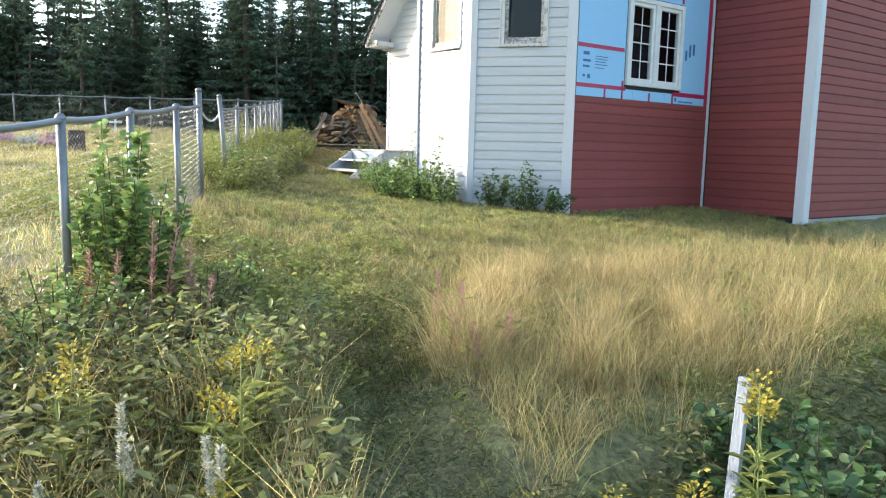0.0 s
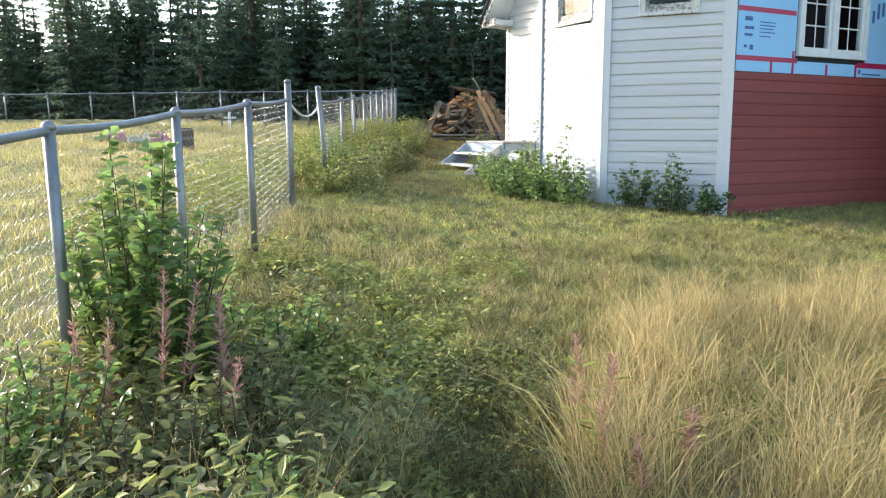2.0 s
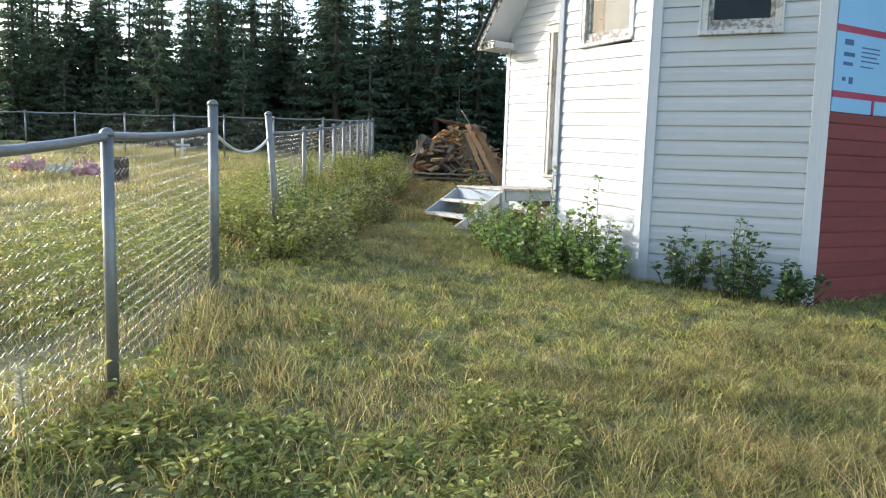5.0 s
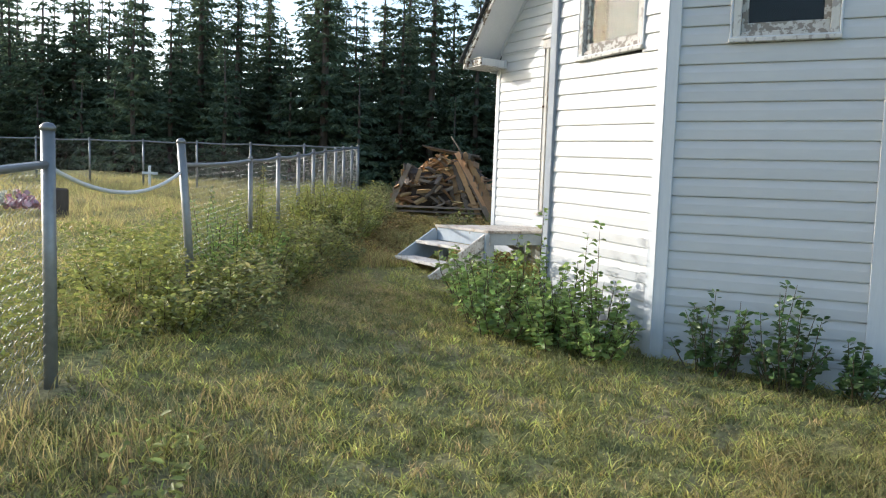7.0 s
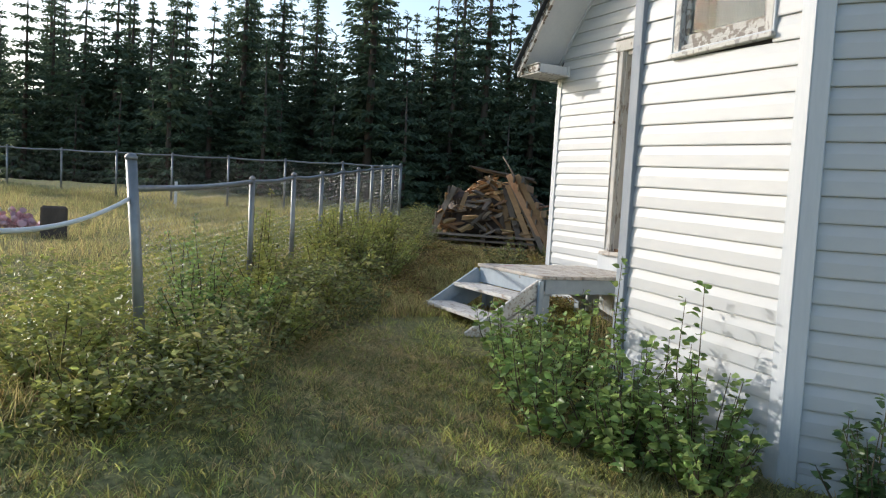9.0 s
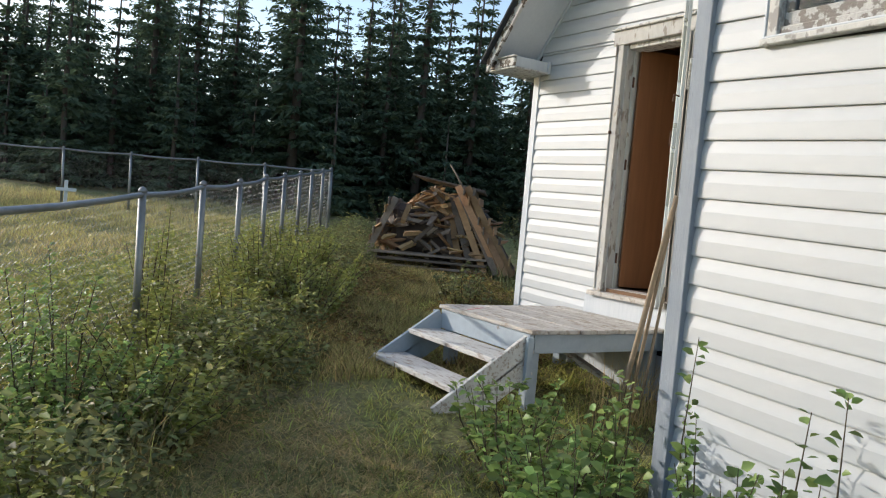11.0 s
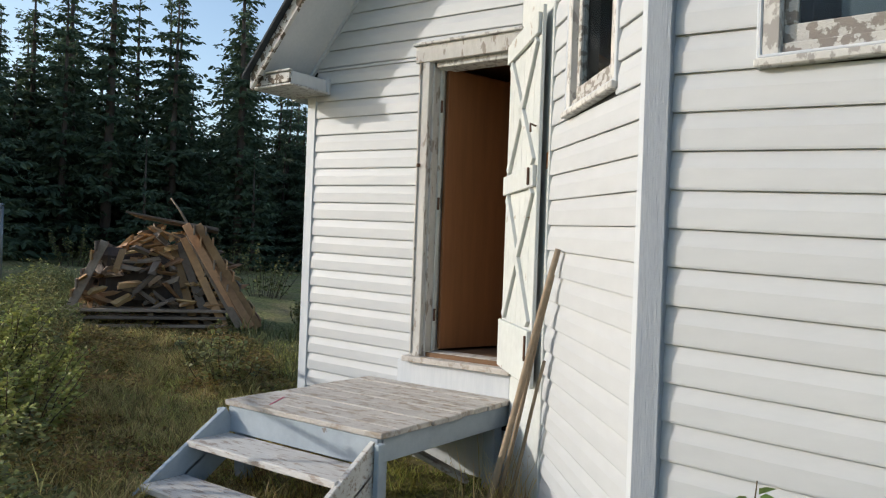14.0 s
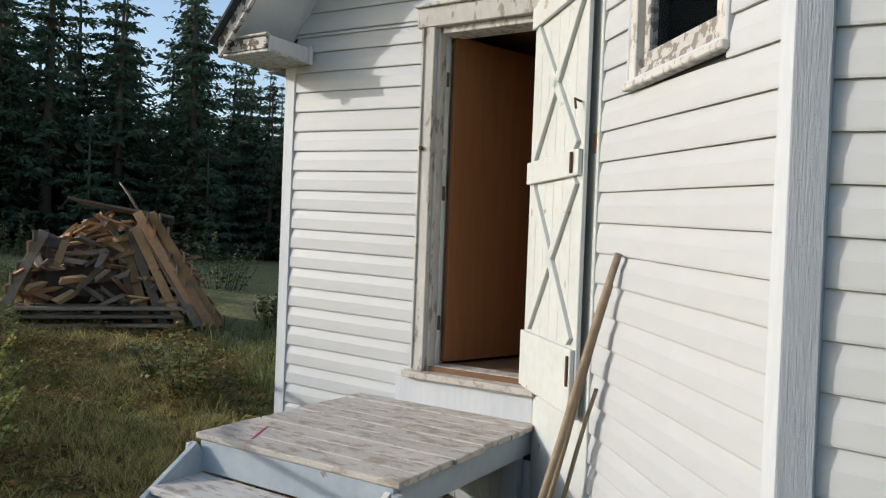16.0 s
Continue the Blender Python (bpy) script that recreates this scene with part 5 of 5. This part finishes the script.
# ---- shrubs and plants ----
def shrub(x, y, r, h, shoots, label, leaf, n_leaf, size, seed, name="shrub", group=""):
    """A bush of upright shoots: thin woody stems and a cloud of leaves set along them."""
    rs = np.random.default_rng(seed)
    t = thing(name, label, "shrub", group)
    g = gz(x, y)
    bm = bmesh.new()
    B, O, S = [], [], []
    for i in range(shoots):
        a, q = rs.uniform(0, math.tau), r * math.sqrt(rs.uniform(0, 1))
        hh = h * rs.uniform(0.45, 1.0) * (1 - 0.35 * q / r)
        p0 = Vector((x + 0.45 * q * math.cos(a), y + 0.45 * q * math.sin(a), g - 0.02))
        p2 = Vector((x + q * math.cos(a), y + q * math.sin(a), g + hh))
        p1 = p0.lerp(p2, 0.5) + Vector((rs.normal(0, 0.03), rs.normal(0, 0.03), 0.06 * hh))
        tb = tube([p0, p1, p2], [0.006, 0.0045, 0.002], 4, caps=False)
        me = bpy.data.meshes.new("tmp")
        tb.to_mesh(me)
        tb.free()
        bm.from_mesh(me)
        bpy.data.meshes.remove(me)
        k = int(n_leaf * hh / h)
        f = rs.uniform(0.12, 1.0, k) ** 0.9
        pts = np.array(p0)[None] * ((1 - f) ** 2)[:, None] + 2 * np.array(p1)[None] * (f * (1 - f))[:, None] + np.array(p2)[None] * (f ** 2)[:, None]
        az = rs.uniform(0, math.tau, k)
        out = np.stack([np.cos(az), np.sin(az), rs.uniform(-0.2, 0.8, k)], 1)
        B.append(pts + out * 0.01), O.append(out), S.append(size * rs.uniform(0.55, 1.15, k) * (1.1 - 0.4 * f))
    tagged(part("woody_growth", bm, TWIG, t), kind="stuff")
    B, O, S = np.concatenate(B), np.concatenate(O), np.concatenate(S)
    v, f = leaves(B, O, np.array([0, 0, 1.0]), S, S * 0.74)
    ob = new("foliage", mesh_arrays("foliage", v, f, leaf))
    ob.parent = t
    return t


def build_shrubs():
    lab = "leafy green shrub with upright shoots against the white wall"
    for i, (x, y, r, h, n) in enumerate(((7.1, 9.7, 0.36, 0.72, 26), (7.0, 10.2, 0.42, 0.85, 30), (6.75, 10.7, 0.42, 0.75, 26), (7.2, 10.45, 0.14, 1.38, 5), (7.25, 9.95, 0.12, 1.3, 5), (6.75, 9.85, 0.34, 0.5, 18), (6.95, 9.45, 0.3, 0.5, 16), (6.6, 10.3, 0.3, 0.48, 16),
                                         (6.95, 11.25, 0.42, 0.7, 24), (7.35, 11.1, 0.25, 0.95, 10), (7.2, 11.75, 0.38, 0.65, 20))):
        shrub(x, y, r, h, n, lab, LEAF, 38, 0.078, 100 + i, group="shrubs along the bay wall")
    # shaded wall's shrubs: the shade is painted in with darker leaves
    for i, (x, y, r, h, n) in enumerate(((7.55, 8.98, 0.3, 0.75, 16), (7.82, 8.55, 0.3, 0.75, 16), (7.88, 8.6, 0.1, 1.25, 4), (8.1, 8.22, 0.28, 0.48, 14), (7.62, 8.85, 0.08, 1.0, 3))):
        shrub(x, y, r, h, n, "leafy shrub by the white wall, leaves darkened for its shade", LEAFDARK, 38, 0.08, 130 + i, group="shrubs along the bay wall")
    for i, (x, y, r, h, n) in enumerate(((4.95, 12.3, 0.55, 0.75, 26), (5.55, 13.2, 0.6, 0.7, 26), (6.3, 14.3, 0.6, 0.62, 26), (6.9, 15.3, 0.65, 0.85, 30), (7.35, 16.2, 0.65, 0.9, 32), (5.0, 12.9, 0.4, 1.1, 10), (5.75, 14.3, 0.3, 1.05, 9), (7.15, 15.0, 0.6, 0.72, 26), (7.7, 16.0, 0.6, 0.75, 26), (4.75, 11.45, 0.5, 0.5, 22), (5.35, 12.4, 0.5, 0.52, 22), (6.2, 13.6, 0.5, 0.5, 22), (4.2, 10.8, 0.45, 0.42, 20), (3.95, 11.6, 0.5, 0.5, 22))):
        shrub(x, y, r, h, n, "low rounded green shrub on the fence bank", LEAF if i in (0, 5) else LEAFYEL, 130, 0.05, 160 + i, group="shrubs on the fence bank")
    shrub(1.3, 5.3, 0.44, 1.35, 46, "leafy sapling shrub beside the fence", LEAF, 95, 0.09, 190)
    for i, (x, y, r, h, n) in enumerate(((0.75, 4.35, 0.42, 0.68, 26), (1.15, 4.1, 0.35, 0.62, 24), (1.5, 4.35, 0.34, 0.66, 24), (1.35, 3.6, 0.3, 0.55, 20), (0.3, 4.7, 0.45, 0.75, 24), (1.75, 4.95, 0.32, 0.5, 16), (1.6, 5.6, 0.4, 0.5, 18), (0.55, 3.45, 0.36, 0.5, 18), (1.2, 3.3, 0.28, 0.4, 14), (2.05, 5.5, 0.3, 0.42, 14), (-0.15, 3.7, 0.4, 0.62, 20))):
        shrub(x, y, r, h, n, "low leafy weed clump with small leaves beside the path", LEAF if i % 3 == 0 else DUSK, 70, 0.055, 230 + i, name="weed_clump", group="weed clumps beside the path")
    shrub(1.15, 4.95, 0.3, 0.7, 16, "leafy sapling shrub beside the fence", LEAFYEL, 60, 0.07, 191)
    shrub(2.75, 1.25, 0.42, 0.85, 22, "dark glossy-leaved shrub at the lawn's edge", LEAFDARK, 60, 0.1, 192)
    shrub(3.3, 1.9, 0.45, 0.7, 20, "dark glossy-leaved shrub at the lawn's edge", LEAFDARK, 60, 0.09, 193)
    shrub(0.35, 3.9, 0.35, 0.5, 18, "low leafy weed clump beside the path", LEAFDARK, 60, 0.07, 194)
    for i, (x, y) in enumerate(((12.5, 22), (10.4, 24.5), (14, 20.5), (16, 24), (13.2, 25.5), (9.3, 15.6), (9.6, 16.2), (12.3, 17.6))):
        shrub(x, y, 0.7 if i < 5 else 0.35, 1.1 if i < 5 else 0.55, 22, "leafy green shrub before the trees", DUSK, 40, 0.07, 200 + i, group="shrubs before the trees")


build_shrubs()


def flower_plant(x, y, h, kind, seed):
    rs = np.random.default_rng(seed)
    g = gz(x, y)
    lab, leaf, head = {"gold": ("goldenrod plant with clustered yellow flower heads", LEAFYEL, GOLD),
                       "fire": ("dry reddish fireweed stalk gone to seed", LEAFYEL, FIRE),
                       "plume": ("grass stalk with a pale fluffy seed head", LEAFYEL, PLUME)}[kind]
    t = thing({"gold": "goldenrod", "fire": "fireweed", "plume": "plume_grass"}[kind], lab, "wild flower", {"gold": "goldenrods", "fire": "fireweeds", "plume": "plume grasses"}[kind])
    top = Vector((x + rs.normal(0, 0.05), y + rs.normal(0, 0.05), g + h))
    base = Vector((x, y, g - 0.02))
    midp = base.lerp(top, 0.5) + Vector((rs.normal(0, 0.02), rs.normal(0, 0.02), 0))
    part("stem", tube([base, midp, top], [0.005, 0.004, 0.002], 5), LEAFYEL if kind != "fire" else FIRE, t)
    if kind != "plume":
        k = 48 if kind == "gold" else 16
        f = rs.uniform(0.1, 0.8, k)
        pts = np.array(base) + (np.array(top) - np.array(base)) * f[:, None]
        az = rs.uniform(0, math.tau, k)
        out = np.stack([np.cos(az), np.sin(az), rs.uniform(0.1, 0.7, k)], 1)
        L = rs.uniform(0.06, 0.13, k)
        v, fc = leaves(pts, out, np.array([0, 0, 1.0]), L, L * 0.18)
        ob = new("foliage", mesh_arrays("foliage", v, fc, leaf))
        ob.parent = t
    if kind == "gold":
        k = 60
        a, q = rs.uniform(0, math.tau, k), 0.045 * np.sqrt(rs.uniform(0, 1, k))
        pts = np.array(top) + np.stack([q * np.cos(a), q * np.sin(a), rs.normal(0, 0.03, k) - q * 0.6], 1)
        out = np.stack([np.cos(a), np.sin(a), rs.uniform(0.2, 1.2, k)], 1)
        L = rs.uniform(0.014, 0.024, k)
    elif kind == "fire":
        k = 120
        f = rs.uniform(0.4, 1.0, k)
        a = rs.uniform(0, math.tau, k)
        pts = np.array(base) + (np.array(top) - np.array(base)) * f[:, None]
        out = np.stack([np.cos(a), np.sin(a), rs.uniform(0.5, 1.4, k)], 1)
        L = rs.uniform(0.03, 0.08, k) * (1.25 - 0.75 * f)
    else:
        k = 200
        f = rs.uniform(-0.11, 0.0, k)
        a = rs.uniform(0, math.tau, k)
        pts = np.array(top) + np.stack([np.zeros(k), np.zeros(k), f], 1)
        out = np.stack([np.cos(a), np.sin(a), rs.uniform(0.4, 1.2, k)], 1)
        L = rs.uniform(0.016, 0.026, k)
    v, fc = leaves(pts, out, np.array([0, 0, 1.0]), L, L * (0.7 if kind == "gold" else 0.12 if kind == "fire" else 0.22))
    ob = new("flower_head", mesh_arrays("flower_head", v, fc, head))
    ob.parent = t
    tagged(ob, kind="stuff")


def build_flowers():
    for i, (x, y, h) in enumerate(((1.05, 2.75, 0.62), (1.12, 2.85, 0.58), (0.92, 2.72, 0.5), (0.97, 2.62, 0.48), (0.5, 2.9, 0.55), (0.45, 3.05, 0.6), (0.6, 3.1, 0.5), (2.25, 1.35, 0.98), (2.3, 1.42, 0.92), (2.36, 1.36, 0.9),
                                   (1.85, 1.65, 0.66), (2.05, 1.45, 0.66), (1.95, 1.56, 0.58), (1.72, 1.78, 0.5), (1.2, 3.2, 0.4), (0.8, 2.4, 0.3))):
        flower_plant(x, y, h, "gold", 300 + i)
    for i, (x, y, h) in enumerate(((1.25, 4.55, 0.75), (1.33, 4.62, 0.7), (1.5, 4.6, 0.62), (1.05, 4.5, 0.6), (1.6, 4.9, 0.55), (0.95, 4.7, 0.55), (1.42, 4.3, 0.5), (2.92, 4.0, 0.5), (2.98, 3.92, 0.42), (2.85, 3.7, 0.32), (2.75, 3.4, 0.3), (3.05, 3.5, 0.34))):
        flower_plant(x, y, h, "fire", 340 + i)
    for i, (x, y, h) in enumerate(((0.5, 2.45, 0.52), (0.53, 2.5, 0.46), (0.75, 2.3, 0.42), (0.8, 2.35, 0.46), (0.72, 2.2, 0.36), (0.76, 2.1, 0.32), (0.9, 2.4, 0.44), (0.42, 2.35, 0.4), (1.45, 5.9, 0.6), (1.55, 6.0, 0.62), (1.75, 6.2, 0.6), (2.0, 6.3, 0.62), (0.62, 2.75, 0.5))):
        flower_plant(x, y, h, "plume", 380 + i)
    # dead stalks under the poles
    s = thing("dead_weeds", "clump of dry straw-coloured dead stalks beside the porch", "weeds")
    n = 260
    p = np.stack([RNG.normal(8.55, 0.2, n), RNG.normal(12.12, 0.13, n), np.zeros(n)], 1)
    p[:, 2] = ground_z(p[:, 0], p[:, 1])
    v, f = blades(p, RNG.uniform(0.15, 0.55, n), RNG.uniform(0.003, 0.007, n), RNG.uniform(0.1, 0.6, n))
    ob = new("dry_growth", mesh_arrays("dry_growth", v, f, STRAW))
    ob.parent = s
    st = thing("survey_stake", "grey weathered wooden stake standing in the weeds", "stake")
    part("stake", beam((2.26, 1.50, gz(2.3, 1.5) - 0.1), (2.34, 1.50, 0.78), 0.045, 0.02), GREYTRIM, st)


build_flowers()


# ---- trees ----
def spruce(seed, h, r, bare=0.1):
    """A spruce: tapered trunk and whorls of drooping limbs carrying flat sprays of needles."""
    rs = np.random.default_rng(seed)
    t = thing("spruce_tree", "tall dark green spruce at the forest edge", "tree", "spruces of the forest edge")
    part("trunk", tube([(0, 0, -0.3), (rs.normal(0, 0.04), rs.normal(0, 0.04), h * 0.5), (rs.normal(0, 0.03), rs.normal(0, 0.03), h)], [0.012 * h + 0.03, 0.008 * h + 0.01, 0.01], 8), BARK, t)
    B, O, L, U = [], [], [], []
    z = h * bare + 0.25
    while z < h - 0.1:
        f = (z - h * bare) / (h * (1 - bare))
        reach = r * (1 - f) ** 0.95 * (0.6 + 0.4 * min(1, f * 6 + 0.3)) * rs.uniform(0.75, 1.15) + 0.07
        nb = int(rs.integers(4, 8))
        a0 = rs.uniform(0, math.tau)
        for b in range(nb):
            if rs.uniform() < 0.1:
                continue
            a = a0 + b * math.tau / nb + rs.normal(0, 0.2)
            ln = reach * rs.uniform(0.6, 1.15)
            d = np.array([math.cos(a), math.sin(a), 0])
            sd = np.array([-d[1], d[0], 0])
            k = max(5, int(ln / 0.055))
            s = (np.arange(k) + rs.uniform(0, 1, k)) / k
            droop = -0.30 * ln * s + 0.22 * ln * s * s + (0.12 if f > 0.7 else 0)
            c = np.array([0, 0, z]) + d * (ln * s)[:, None] + np.array([0, 0, 1]) * droop[:, None]
            for sg in (-1, 1):
                o = d * 0.75 + sd * sg * rs.uniform(0.5, 1.1, k)[:, None] + np.array([0, 0, 1]) * rs.uniform(-0.8, 0.25, k)[:, None]
                B.append(c + rs.normal(0, 0.02, (k, 3))), O.append(o), L.append((0.11 + 0.12 * ln * (1 - s) ** 0.6) * rs.uniform(0.5, 1.5, k))
        z += rs.uniform(0.15, 0.34) * (0.7 + 0.4 * (1 - f) + 0.5 * f * f)
    B, O, L = np.concatenate(B), np.concatenate(O), np.concatenate(L)
    tipn = 10
    B = np.concatenate([B, np.stack([np.zeros(tipn), np.zeros(tipn), np.linspace(h - 0.5, h, tipn)], 1)])
    az = rs.uniform(0, math.tau, tipn)
    O = np.concatenate([O, np.stack([np.cos(az), np.sin(az), np.full(tipn, 0.9)], 1)])
    L = np.concatenate([L, np.full(tipn, 0.16)])
    v, fc = leaves(B, O, np.array([0, 0, 1.0]), L, L * 0.42)
    ob = new("crown", mesh_arrays("crown", v, fc, NEEDLE))
    ob.parent = t
    return t


def build_trees():
    rnd = random.Random(21)
    protos = [spruce(500 + i, h, r, bare) for i, (h, r, bare) in enumerate(((7.2, 1.7, 0.02), (6.2, 1.6, 0.02), (8.8, 1.6, 0.08), (5.2, 1.5, 0.01), (8.0, 1.3, 0.14), (3.4, 1.3, 0.0), (9.4, 2.1, 0.05)))]
    spots = []
    for row, (d, step) in enumerate(((0.0, 1.5), (1.6, 1.4), (3.4, 1.5), (5.4, 1.6), (7.6, 1.8), (10.0, 1.9), (13.0, 2.0), (16.5, 2.2))):
        k = -30.0
        while k < 26:
            x = 10.5 - 0.873 * -k + rnd.uniform(-0.5, 0.5) + 0.488 * d
            y = 29.0 + 0.488 * -k + rnd.uniform(-0.6, 0.6) + 0.873 * d
            k += step * rnd.uniform(0.75, 1.25)
            az = math.degrees(math.atan2(x - 4.0, y - 7.0))
            lane = abs((x - 10.95) * 0.83 + (y - 18.75) * 0.56)
            if -32 < az < 75 and lane > 1.7:
                spots.append((x, y, row))
    used = [0] * len(protos)
    for d, step in ((-1.2, 2.6), (2.6, 1.3), (6.5, 1.2), (9.0, 1.2), (12.0, 1.3)):
        k = -30.0
        while k < 26:
            x = 10.5 + 0.873 * k + rnd.uniform(-0.4, 0.4) + 0.488 * d
            y = 29.0 - 0.488 * k + rnd.uniform(-0.5, 0.5) + 0.873 * d
            k += step * rnd.uniform(0.7, 1.3)
            if -9 < math.degrees(math.atan2(x - 4.0, y - 7.0)) < 75 and abs((x - 10.95) * 0.83 + (y - 18.75) * 0.56) > 1.7:
                spots.append((x, y, -1))
    for x, y, row in spots:
        i = rnd.choice((5, 5, 3)) if row < 0 else rnd.choices(range(7), (3, 3, 2 if row > 0 else 1, 2, 2, 3 if row < 3 else 1, 1 if row > 1 else 0))[0]
        s = rnd.uniform(0.8, 1.12)
        m = Matrix.Translation((x, y, gz(x, y))) @ Matrix.Rotation(rnd.uniform(0, math.tau), 4, "Z") @ Matrix.Diagonal((s * rnd.uniform(0.9, 1.1), s, s, 1))
        if used[i] == 0:
            protos[i].matrix_basis = m
        else:
            c = copy_thing(protos[i], m)
            c.scale = m.to_scale()
        used[i] += 1
    for i, u in enumerate(used):
        if u == 0:
            protos[i].matrix_basis = Matrix.Translation((14 + i, 38, gz(14, 38)))


build_trees()
